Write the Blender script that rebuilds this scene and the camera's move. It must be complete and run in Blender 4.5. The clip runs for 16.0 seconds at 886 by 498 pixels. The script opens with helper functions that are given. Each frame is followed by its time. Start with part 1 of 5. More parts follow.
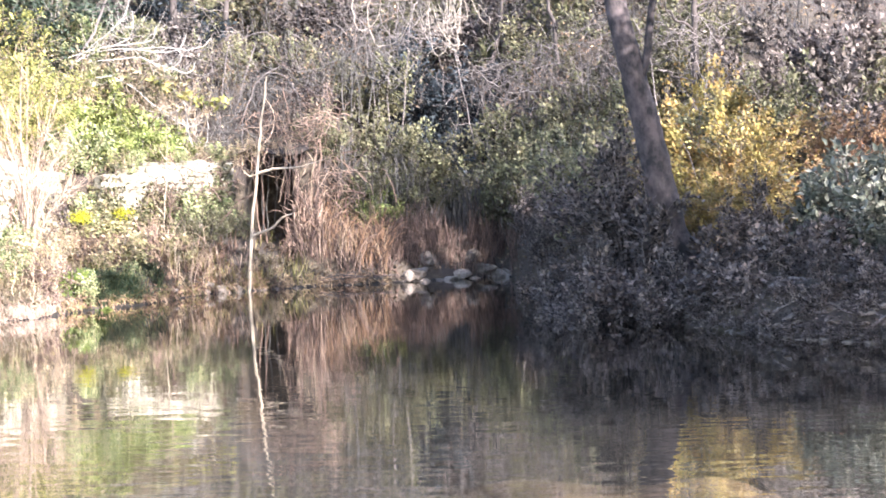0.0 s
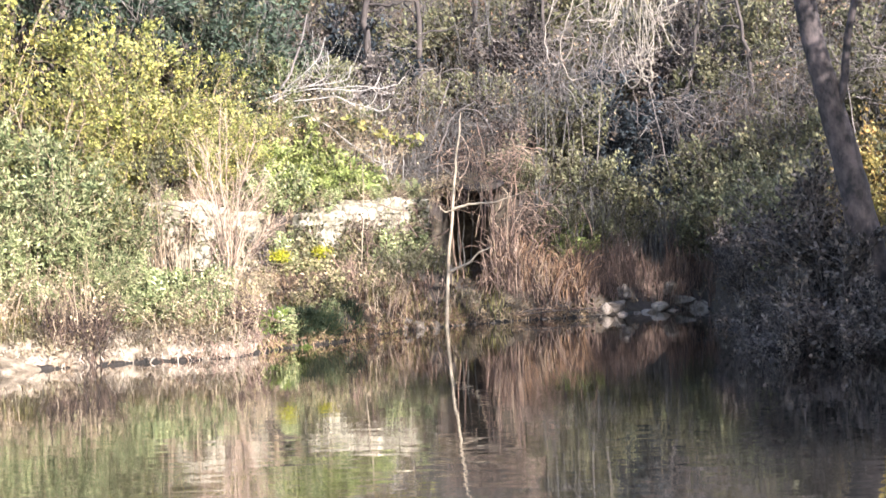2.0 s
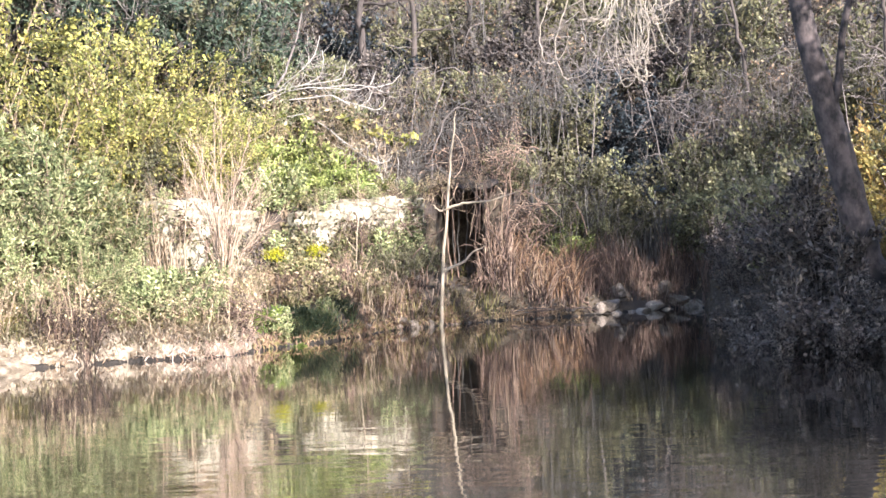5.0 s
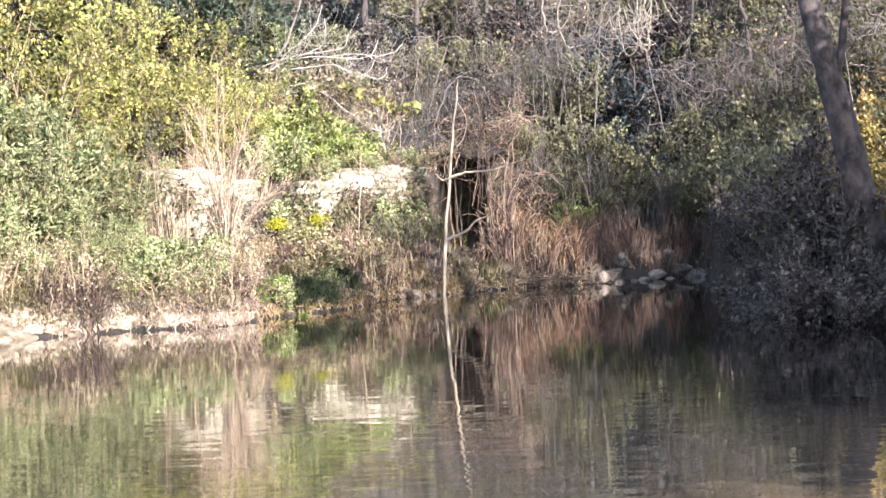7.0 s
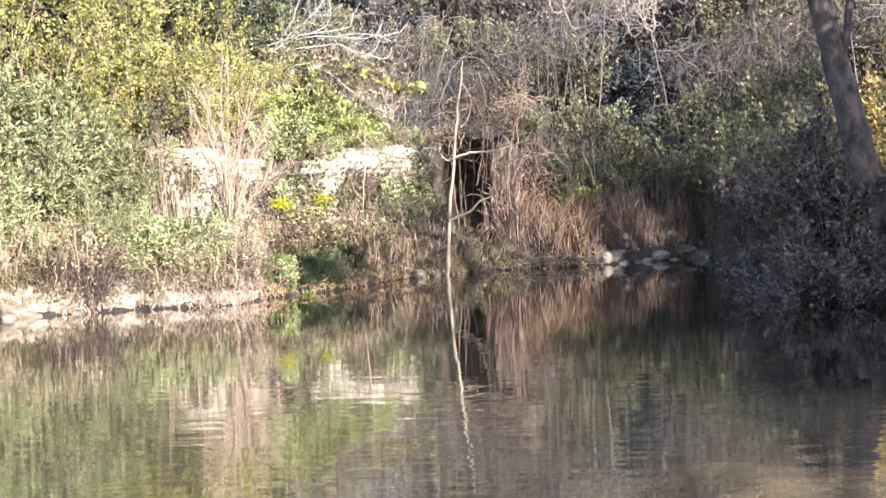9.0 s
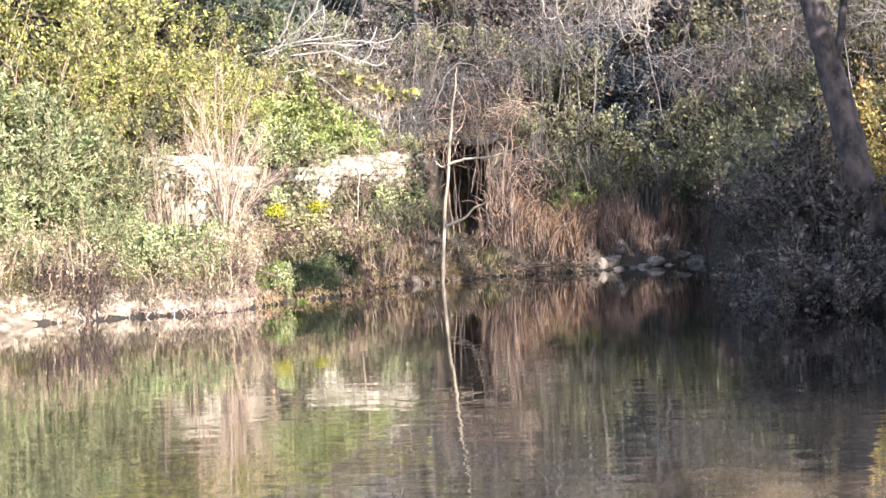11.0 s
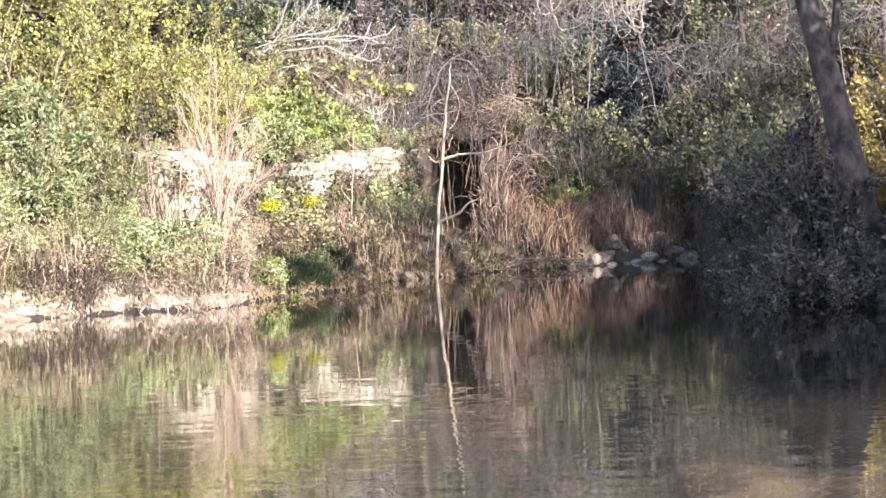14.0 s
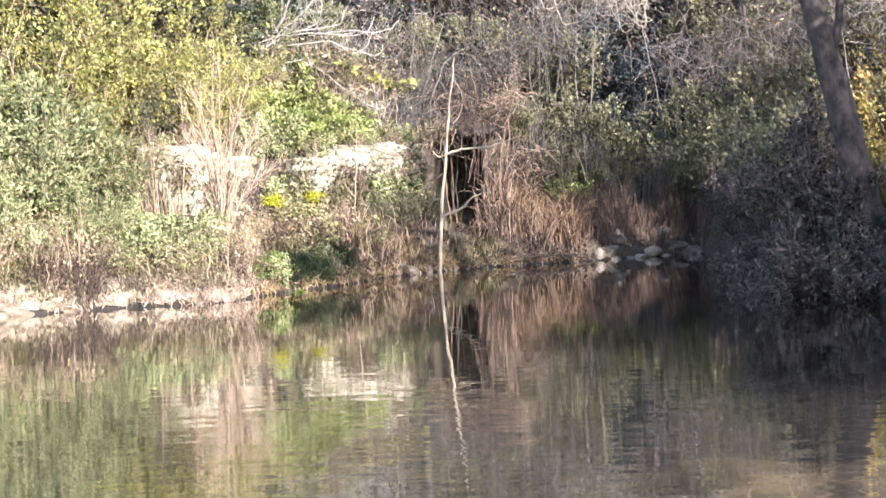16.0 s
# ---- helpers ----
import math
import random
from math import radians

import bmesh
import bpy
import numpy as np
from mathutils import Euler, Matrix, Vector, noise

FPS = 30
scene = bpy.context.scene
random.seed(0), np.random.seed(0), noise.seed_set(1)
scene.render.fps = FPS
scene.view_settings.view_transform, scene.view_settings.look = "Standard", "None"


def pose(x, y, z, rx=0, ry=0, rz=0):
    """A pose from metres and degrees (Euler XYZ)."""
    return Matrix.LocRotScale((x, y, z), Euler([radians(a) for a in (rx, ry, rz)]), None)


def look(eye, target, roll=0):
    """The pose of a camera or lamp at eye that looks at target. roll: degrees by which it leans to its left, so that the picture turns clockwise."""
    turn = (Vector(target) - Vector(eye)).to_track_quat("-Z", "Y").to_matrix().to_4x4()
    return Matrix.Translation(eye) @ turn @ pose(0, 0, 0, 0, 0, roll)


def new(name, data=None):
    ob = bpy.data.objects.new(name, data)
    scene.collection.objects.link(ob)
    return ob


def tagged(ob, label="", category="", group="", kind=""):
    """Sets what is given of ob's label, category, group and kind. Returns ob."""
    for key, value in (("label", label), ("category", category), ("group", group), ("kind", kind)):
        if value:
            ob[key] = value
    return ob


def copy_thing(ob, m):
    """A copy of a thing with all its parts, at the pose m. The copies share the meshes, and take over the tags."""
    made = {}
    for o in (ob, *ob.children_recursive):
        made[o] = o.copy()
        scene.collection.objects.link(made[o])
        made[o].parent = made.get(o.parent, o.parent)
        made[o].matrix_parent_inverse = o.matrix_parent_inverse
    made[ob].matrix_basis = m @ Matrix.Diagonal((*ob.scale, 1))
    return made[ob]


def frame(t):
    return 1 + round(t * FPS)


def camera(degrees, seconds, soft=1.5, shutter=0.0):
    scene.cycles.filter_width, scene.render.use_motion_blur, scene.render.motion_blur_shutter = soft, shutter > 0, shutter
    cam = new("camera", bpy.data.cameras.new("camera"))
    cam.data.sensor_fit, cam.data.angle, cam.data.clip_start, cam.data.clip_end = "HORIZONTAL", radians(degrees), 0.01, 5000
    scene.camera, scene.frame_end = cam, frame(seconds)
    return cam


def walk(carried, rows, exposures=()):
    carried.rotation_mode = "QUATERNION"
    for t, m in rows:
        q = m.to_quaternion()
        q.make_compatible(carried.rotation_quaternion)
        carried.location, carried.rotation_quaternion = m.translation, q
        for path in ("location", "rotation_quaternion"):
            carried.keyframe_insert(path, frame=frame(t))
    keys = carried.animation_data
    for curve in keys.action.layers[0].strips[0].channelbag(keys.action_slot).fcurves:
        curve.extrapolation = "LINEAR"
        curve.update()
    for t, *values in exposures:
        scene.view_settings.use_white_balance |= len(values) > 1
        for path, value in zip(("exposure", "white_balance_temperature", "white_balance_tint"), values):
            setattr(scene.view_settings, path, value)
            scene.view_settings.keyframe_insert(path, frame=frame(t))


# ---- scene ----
cam = camera(23.93, 16.0, soft=1.55, shutter=0.5)
walk(cam, [
    (0.0, pose(0, 0, 3.3, 86.939, 0.865, -5.485)),
    (0.5, pose(0, 0, 3.3, 87.416, 1.393, -4.494)),
    (1.0, pose(0, 0, 3.3, 87.786, 1.559, -2.850)),
    (1.5, pose(0, 0, 3.3, 87.590, 2.054, -1.166)),
    (2.0, pose(0, 0, 3.3, 88.010, 2.026, -0.153)),
    (2.5, pose(0, 0, 3.3, 88.355, 2.090, -0.012)),
    (3.0, pose(0, 0, 3.3, 88.219, 2.336, 0.029)),
    (3.5, pose(0, 0, 3.3, 88.078, 2.270, 0.293)),
    (4.0, pose(0, 0, 3.3, 87.861, 2.181, 0.021)),
    (4.2, pose(0, 0, 3.3, 87.990, 1.993, -0.261)),
    (6.3, pose(0, 0, 3.3, 87.736, 1.987, -0.328)),
    (6.5, pose(0, 0, 3.3, 87.600, 1.948, -0.370)),
    (7.0, pose(0, 0, 3.3, 87.133, 2.036, -0.230)),
    (7.5, pose(0, 0, 3.3, 86.877, 1.774, -0.216)),
    (8.0, pose(0, 0, 3.3, 86.761, 1.793, -0.118)),
    (8.5, pose(0, 0, 3.3, 87.065, 1.868, -0.289)),
    (9.0, pose(0, 0, 3.3, 86.596, 1.797, -0.107)),
    (9.5, pose(0, 0, 3.3, 86.633, 1.897, -0.088)),
    (11.8, pose(0, 0, 3.3, 86.790, 2.012, -0.335)),
    (12.0, pose(0, 0, 3.3, 86.712, 1.964, -0.309)),
    (12.5, pose(0, 0, 3.3, 86.509, 2.133, -0.413)),
    (13.0, pose(0, 0, 3.3, 86.618, 2.055, -0.290)),
    (13.5, pose(0, 0, 3.3, 86.660, 2.139, -0.270)),
    (14.0, pose(0, 0, 3.3, 86.637, 1.961, -0.426)),
    (14.5, pose(0, 0, 3.3, 86.350, 1.804, -0.489)),
    (15.0, pose(0, 0, 3.3, 86.145, 1.815, -0.429)),
    (15.5, pose(0, 0, 3.3, 86.112, 1.696, -0.460)),
    (16.0, pose(0, 0, 3.3, 86.494, 1.997, -0.336)),
], exposures=((0.0, 2.4, 6100, 15.0), (0.6, 2.35, 6100, 15.0), (2.0, 1.86, 6300, 12.0), (16.0, 1.92, 6300, 12.0)))

# ---- light ----
SUN_WAY = Vector((0.50, -0.72, 0.50)).normalized()      # towards the sun
world = bpy.data.worlds.new("sky")
scene.world = world
world.use_nodes = True
wn = world.node_tree.nodes
sky = wn.new("ShaderNodeTexSky")
sky.sky_type = "NISHITA"
sky.sun_disc = False
sky.sun_elevation = math.asin(SUN_WAY.z)
sky.sun_rotation = math.atan2(SUN_WAY.x, SUN_WAY.y)
wn["Background"].inputs["Strength"].default_value = 0.13
world.node_tree.links.new(sky.outputs[0], wn["Background"].inputs["Color"])
sun_data = bpy.data.lights.new("sun", "SUN")
sun_data.energy, sun_data.angle, sun_data.color = 4.9, radians(0.6), (1.0, 0.938, 0.855)
sun = new("sun", sun_data)
sun.matrix_world = look(SUN_WAY * 60, (0, 0, 0))

# ---- materials ----
def nodes_of(name):
    m = bpy.data.materials.new(name)
    m.use_nodes = True
    t = m.node_tree
    return m, t, t.nodes["Principled BSDF"], t.nodes["Material Output"]


def add(t, kind, **inputs):
    n = t.nodes.new(kind)
    for k, v in inputs.items():
        n.inputs[k].default_value = v
    return n


def ramp(t, stops):
    n = t.nodes.new("ShaderNodeValToRGB")
    while len(n.color_ramp.elements) < len(stops):
        n.color_ramp.elements.new(0.5)
    for e, (p, c) in zip(n.color_ramp.elements, stops):
        e.position, e.color = p, (*c, 1)
    return n


def leaf_material(name, colours, glow=0.3, rough=0.58):
    """Leaves: colour varies from leaf to leaf and from plant to plant; light comes through them."""
    m, t, bsdf, out = nodes_of(name)
    geo = t.nodes.new("ShaderNodeNewGeometry")
    r = ramp(t, [(i / max(1, len(colours) - 1), c) for i, c in enumerate(colours)])
    t.links.new(geo.outputs["Random Per Island"], r.inputs[0])
    info = t.nodes.new("ShaderNodeObjectInfo")
    mul = add(t, "ShaderNodeMapRange", **{"To Min": 0.62, "To Max": 1.3})
    t.links.new(info.outputs["Random"], mul.inputs["Value"])
    big = add(t, "ShaderNodeTexNoise", Scale=1.3, Detail=2.0)
    pos = t.nodes.new("ShaderNodeTexCoord")
    t.links.new(pos.outputs["Object"], big.inputs["Vector"])
    patch = add(t, "ShaderNodeMapRange", **{"From Min": 0.3, "From Max": 0.7, "To Min": 0.5, "To Max": 1.4})
    t.links.new(big.outputs[0], patch.inputs["Value"])
    both = t.nodes.new("ShaderNodeMath")
    both.operation = "MULTIPLY"
    t.links.new(mul.outputs[0], both.inputs[0])
    t.links.new(patch.outputs[0], both.inputs[1])
    hsv = t.nodes.new("ShaderNodeHueSaturation")
    t.links.new(r.outputs[0], hsv.inputs["Color"])
    t.links.new(both.outputs[0], hsv.inputs["Value"])
    drift = add(t, "ShaderNodeTexNoise", Scale=0.8, Detail=1.0)
    t.links.new(pos.outputs["Object"], drift.inputs["Vector"])
    tint = add(t, "ShaderNodeMapRange", **{"From Min": 0.3, "From Max": 0.7, "To Min": 0.475, "To Max": 0.512})
    t.links.new(drift.outputs[0], tint.inputs["Value"])
    t.links.new(tint.outputs[0], hsv.inputs["Hue"])
    t.links.new(hsv.outputs[0], bsdf.inputs["Base Color"])
    bsdf.inputs["Roughness"].default_value = rough
    bsdf.inputs["Specular IOR Level"].default_value = 0.25
    tr = t.nodes.new("ShaderNodeBsdfTranslucent")
    t.links.new(hsv.outputs[0], tr.inputs["Color"])
    mix = t.nodes.new("ShaderNodeMixShader")
    mix.inputs[0].default_value = glow
    t.links.new(bsdf.outputs[0], mix.inputs[1])
    t.links.new(tr.outputs[0], mix.inputs[2])
    t.links.new(mix.outputs[0], out.inputs["Surface"])
    return m


def bark_material(name, dark, light, scale=14.0, stretch=0.25, bump=0.4, rough=0.85, lo=0.34, hi=0.66):
    m, t, bsdf, out = nodes_of(name)
    tc = t.nodes.new("ShaderNodeTexCoord")
    mp = add(t, "ShaderNodeMapping", Scale=(1, 1, stretch))
    t.links.new(tc.outputs["Object"], mp.inputs["Vector"])
    fine = add(t, "ShaderNodeTexNoise", Scale=scale, Detail=6.0, Roughness=0.65)
    broad = add(t, "ShaderNodeTexNoise", Scale=2.2, Detail=3.0)
    t.links.new(mp.outputs[0], fine.inputs["Vector"])
    t.links.new(tc.outputs["Object"], broad.inputs["Vector"])
    mix = t.nodes.new("ShaderNodeMath")
    mix.operation = "MULTIPLY_ADD"
    mix.inputs[1].default_value = 0.55
    t.links.new(fine.outputs[0], mix.inputs[0])
    half = t.nodes.new("ShaderNodeMath")
    half.operation = "MULTIPLY"
    half.inputs[1].default_value = 0.45
    t.links.new(broad.outputs[0], half.inputs[0])
    t.links.new(half.outputs[0], mix.inputs[2])
    r = ramp(t, [(lo, dark), (hi, light)])
    t.links.new(mix.outputs[0], r.inputs[0])
    t.links.new(r.outputs[0], bsdf.inputs["Base Color"])
    bsdf.inputs["Roughness"].default_value = rough
    b = add(t, "ShaderNodeBump", Strength=bump, Distance=0.03)
    t.links.new(fine.outputs[0], b.inputs["Height"])
    t.links.new(b.outputs[0], bsdf.inputs["Normal"])
    return m


def stem_material(name, colours):
    """Twigs, canes and dry stalks: each one has a tone of its own."""
    m, t, bsdf, out = nodes_of(name)
    geo = t.nodes.new("ShaderNodeNewGeometry")
    r = ramp(t, [(i / max(1, len(colours) - 1), c) for i, c in enumerate(colours)])
    t.links.new(geo.outputs["Random Per Island"], r.inputs[0])
    tc = t.nodes.new("ShaderNodeTexCoord")
    n = add(t, "ShaderNodeTexNoise", Scale=9.0, Detail=3.0)
    t.links.new(tc.outputs["Object"], n.inputs["Vector"])
    v = add(t, "ShaderNodeMapRange", **{"From Min": 0.3, "From Max": 0.7, "To Min": 0.7, "To Max": 1.2})
    t.links.new(n.outputs[0], v.inputs["Value"])
    hsv = t.nodes.new("ShaderNodeHueSaturation")
    t.links.new(r.outputs[0], hsv.inputs["Color"])
    t.links.new(v.outputs[0], hsv.inputs["Value"])
    t.links.new(hsv.outputs[0], bsdf.inputs["Base Color"])
    bsdf.inputs["Roughness"].default_value = 0.8
    return m


def ground_material():
    m, t, bsdf, out = nodes_of("bank_soil")
    tc = t.nodes.new("ShaderNodeTexCoord")
    fine = add(t, "ShaderNodeTexNoise", Scale=9.0, Detail=8.0, Roughness=0.7)
    broad = add(t, "ShaderNodeTexNoise", Scale=0.9, Detail=4.0)
    for n in (fine, broad):
        t.links.new(tc.outputs["Object"], n.inputs["Vector"])
    soil = ramp(t, [(0.3, (0.022, 0.016, 0.011)), (0.5, (0.06, 0.045, 0.03)), (0.7, (0.115, 0.088, 0.062))])
    t.links.new(fine.outputs[0], soil.inputs[0])
    moss = ramp(t, [(0.45, (0, 0, 0)), (0.62, (1, 1, 1))])
    t.links.new(broad.outputs[0], moss.inputs[0])
    tint = t.nodes.new("ShaderNodeMix")
    tint.data_type = "RGBA"
    tint.inputs["B"].default_value = (0.055, 0.042, 0.037, 1)
    t.links.new(moss.outputs[0], tint.inputs["Factor"])
    t.links.new(soil.outputs[0], tint.inputs["A"])
    t.links.new(tint.outputs["Result"], bsdf.inputs["Base Color"])
    bsdf.inputs["Roughness"].default_value = 0.92
    b = add(t, "ShaderNodeBump", Strength=0.8, Distance=0.08)
    t.links.new(fine.outputs[0], b.inputs["Height"])
    t.links.new(b.outputs[0], bsdf.inputs["Normal"])
    return m


def sand_material(name="silt_and_sand", top=-0.12):
    m, t, bsdf, out = nodes_of(name)
    tc = t.nodes.new("ShaderNodeTexCoord")
    n = add(t, "ShaderNodeTexNoise", Scale=1.6, Detail=6.0, Roughness=0.6)
    wide = add(t, "ShaderNodeMapping", Scale=(0.45, 1.2, 1))
    t.links.new(tc.outputs["Object"], wide.inputs["Vector"])
    t.links.new(wide.outputs[0], n.inputs["Vector"])
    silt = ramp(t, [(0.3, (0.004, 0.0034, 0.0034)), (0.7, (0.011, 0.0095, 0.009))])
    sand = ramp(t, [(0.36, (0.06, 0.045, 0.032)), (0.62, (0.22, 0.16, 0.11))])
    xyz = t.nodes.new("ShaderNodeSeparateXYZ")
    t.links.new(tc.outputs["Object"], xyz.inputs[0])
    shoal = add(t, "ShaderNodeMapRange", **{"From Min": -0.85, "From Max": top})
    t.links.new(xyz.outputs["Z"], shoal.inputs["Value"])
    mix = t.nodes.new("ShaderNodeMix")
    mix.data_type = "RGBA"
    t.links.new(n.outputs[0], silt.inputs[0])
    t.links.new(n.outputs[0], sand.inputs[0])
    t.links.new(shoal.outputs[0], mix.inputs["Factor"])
    t.links.new(silt.outputs[0], mix.inputs["A"])
    t.links.new(sand.outputs[0], mix.inputs["B"])
    t.links.new(mix.outputs["Result"], bsdf.inputs["Base Color"])
    bsdf.inputs["Roughness"].default_value = 0.9
    return m


def water_material():
    """A calm river: mirror by Fresnel over murky, see-through water; small slopes break the mirror into streaks."""
    m, t, bsdf, out = nodes_of("river_water")
    t.nodes.remove(bsdf)
    tc = t.nodes.new("ShaderNodeTexCoord")

    def slopes(scale, detail, sx, sy):
        mp = add(t, "ShaderNodeMapping", Scale=scale)
        t.links.new(tc.outputs["Object"], mp.inputs["Vector"])
        n = add(t, "ShaderNodeTexNoise", Scale=1.0, Detail=detail, Roughness=0.5)
        t.links.new(mp.outputs[0], n.inputs["Vector"])
        sub = t.nodes.new("ShaderNodeVectorMath")
        sub.operation = "SUBTRACT"
        sub.inputs[1].default_value = (0.5, 0.5, 0.5)
        t.links.new(n.outputs["Color"], sub.inputs[0])
        mul = t.nodes.new("ShaderNodeVectorMath")
        mul.operation = "MULTIPLY"
        mul.inputs[1].default_value = (sx, sy, 0)
        t.links.new(sub.outputs[0], mul.inputs[0])
        return mul

    a = slopes((1.9, 7.0, 1), 0.0, 0.0003, 0.037)
    c = slopes((5.0, 38.0, 1), 0.0, 0.0, 0.012)
    b = slopes((0.25, 0.8, 1), 1.0, 0.0006, 0.002)
    s = t.nodes.new("ShaderNodeVectorMath")
    xyz = t.nodes.new("ShaderNodeSeparateXYZ")
    t.links.new(tc.outputs["Object"], xyz.inputs[0])
    shelter = add(t, "ShaderNodeMapRange", **{"From Min": 18.0, "From Max": 34.0, "To Min": 1.2, "To Max": 0.18})
    t.links.new(xyz.outputs["Y"], shelter.inputs["Value"])
    calm = t.nodes.new("ShaderNodeVectorMath")
    calm.operation = "SCALE"
    t.links.new(a.outputs[0], calm.inputs[0])
    t.links.new(shelter.outputs[0], calm.inputs["Scale"])
    t.links.new(calm.outputs[0], s.inputs[0])
    fine = t.nodes.new("ShaderNodeVectorMath")
    t.links.new(b.outputs[0], fine.inputs[0])
    t.links.new(c.outputs[0], fine.inputs[1])
    t.links.new(fine.outputs[0], s.inputs[1])
    up = t.nodes.new("ShaderNodeVectorMath")
    up.inputs[1].default_value = (0, 0, 1)
    t.links.new(s.outputs[0], up.inputs[0])
    nrm = t.nodes.new("ShaderNodeVectorMath")
    nrm.operation = "NORMALIZE"
    t.links.new(up.outputs[0], nrm.inputs[0])
    fres = add(t, "ShaderNodeFresnel", IOR=1.33)
    t.links.new(nrm.outputs[0], fres.inputs["Normal"])
    gloss = add(t, "ShaderNodeBsdfGlossy", Roughness=0.002, Color=(0.97, 0.97, 0.97, 1))
    t.links.new(nrm.outputs[0], gloss.inputs["Normal"])
    clear = add(t, "ShaderNodeBsdfTransparent", Color=(0.82, 0.79, 0.72, 1))
    mix = t.nodes.new("ShaderNodeMixShader")
    lift = t.nodes.new("ShaderNodeMath")
    lift.operation = "POWER"
    lift.inputs[1].default_value = 0.50
    t.links.new(fres.outputs[0], lift.inputs[0])
    t.links.new(lift.outputs[0], mix.inputs[0])
    t.links.new(clear.outputs[0], mix.inputs[1])
    t.links.new(gloss.outputs[0], mix.inputs[2])
    t.links.new(mix.outputs[0], out.inputs["Surface"])
    m.use_transparent_shadow = True
    return m


def stone_material(name, dark, light, scale=11.0, relief=0.7):
    m, t, bsdf, out = nodes_of(name)
    tc = t.nodes.new("ShaderNodeTexCoord")
    info = t.nodes.new("ShaderNodeObjectInfo")
    off = t.nodes.new("ShaderNodeVectorMath")
    t.links.new(tc.outputs["Object"], off.inputs[0])
    t.links.new(info.outputs["Location"], off.inputs[1])
    fine = add(t, "ShaderNodeTexNoise", Scale=scale, Detail=8.0, Roughness=0.7)
    broad = add(t, "ShaderNodeTexNoise", Scale=1.7, Detail=4.0, Roughness=0.6)
    for n in (fine, broad):
        t.links.new(off.outputs[0], n.inputs["Vector"])
    r = ramp(t, [(0.28, dark), (0.62, light)])
    t.links.new(fine.outputs[0], r.inputs[0])
    stain = ramp(t, [(0.42, (0.22, 0.20, 0.16)), (0.58, (1, 1, 1))])
    t.links.new(broad.outputs[0], stain.inputs[0])
    mul = t.nodes.new("ShaderNodeMix")
    mul.data_type, mul.blend_type = "RGBA", "MULTIPLY"
    mul.inputs["Factor"].default_value = 0.8
    t.links.new(r.outputs[0], mul.inputs["A"])
    t.links.new(stain.outputs[0], mul.inputs["B"])
    t.links.new(mul.outputs["Result"], bsdf.inputs["Base Color"])
    bsdf.inputs["Roughness"].default_value = 0.9
    b = add(t, "ShaderNodeBump", Strength=relief, Distance=0.05)
    t.links.new(fine.outputs[0], b.inputs["Height"])
    t.links.new(b.outputs[0], bsdf.inputs["Normal"])
    return m


M_SOIL = ground_material()
M_SAND = sand_material()
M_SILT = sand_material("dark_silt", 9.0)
M_CLAY = stone_material("dry_clay", (0.15, 0.115, 0.088), (0.37, 0.30, 0.235))
# near-black colour for the shade of the bank's undercut
M_UNDERCUT = stone_material("undercut_shade", (0.006, 0.005, 0.0045), (0.03, 0.023, 0.019))
M_WATER = water_material()
M_STONE = stone_material("pale_limestone", (0.19, 0.165, 0.12), (0.48, 0.435, 0.345), 4.0, 0.25)
M_CORE = stone_material("old_mortar", (0.22, 0.185, 0.14), (0.56, 0.50, 0.41), 4.0, 0.25)
M_ROCK = stone_material("river_rock", (0.08, 0.063, 0.054), (0.27, 0.22, 0.185))
M_DUSTY = stone_material("dusty_rock", (0.12, 0.097, 0.082), (0.34, 0.285, 0.24))
M_BARK = bark_material("dark_bark", (0.018, 0.0145, 0.014), (0.105, 0.083, 0.076))
M_TRUNK = bark_material("mottled_bark", (0.009, 0.007, 0.008), (0.09, 0.068, 0.067), scale=7.0, stretch=0.6, bump=0.9, lo=0.42, hi=0.62)
M_DRYROOT = bark_material("dry_root", (0.07, 0.058, 0.054), (0.26, 0.21, 0.19), scale=24.0, bump=0.4)
M_PALE = bark_material("pale_bark", (0.22, 0.165, 0.115), (0.50, 0.41, 0.31), scale=22.0, bump=0.2)
M_WHITE = bark_material("bleached_bark", (0.26, 0.235, 0.215), (0.50, 0.465, 0.43), scale=22.0, bump=0.2)
M_TWIG = stem_material("grey_twigs", [(0.07, 0.058, 0.056), (0.16, 0.134, 0.128), (0.28, 0.24, 0.228)])
M_BRUSH = stem_material("pale_brushwood", [(0.0266, 0.0242, 0.0233), (0.0808, 0.0727, 0.0689), (0.19, 0.172, 0.16)])
M_LIMESTEM = stem_material("green_stalks", [(0.08, 0.14, 0.03), (0.16, 0.24, 0.06)])
M_STRAW = stem_material("straw_canes", [(0.12, 0.08, 0.052), (0.32, 0.235, 0.16), (0.47, 0.375, 0.275)])
M_DEAD = stem_material("dead_brambles", [(0.014, 0.009, 0.008), (0.055, 0.034, 0.027), (0.17, 0.11, 0.083)])
M_CANE = stem_material("pinkish_canes", [(0.15, 0.095, 0.07), (0.34, 0.24, 0.18), (0.50, 0.39, 0.305)])
M_RUST = stem_material("rusty_canes", [(0.03, 0.018, 0.015), (0.09, 0.05, 0.038), (0.30, 0.175, 0.10), (0.42, 0.315, 0.215)])
M_DULLCANE = stem_material("dull_straw_canes", [(0.03, 0.02, 0.017), (0.10, 0.062, 0.05), (0.28, 0.185, 0.14), (0.46, 0.34, 0.26)])
M_REED = stem_material("brown_reeds", [(0.035, 0.022, 0.019), (0.11, 0.067, 0.053), (0.25, 0.17, 0.133)])
M_ROOT = stem_material("pale_vines", [(0.16, 0.135, 0.112), (0.29, 0.245, 0.205), (0.44, 0.38, 0.315)])
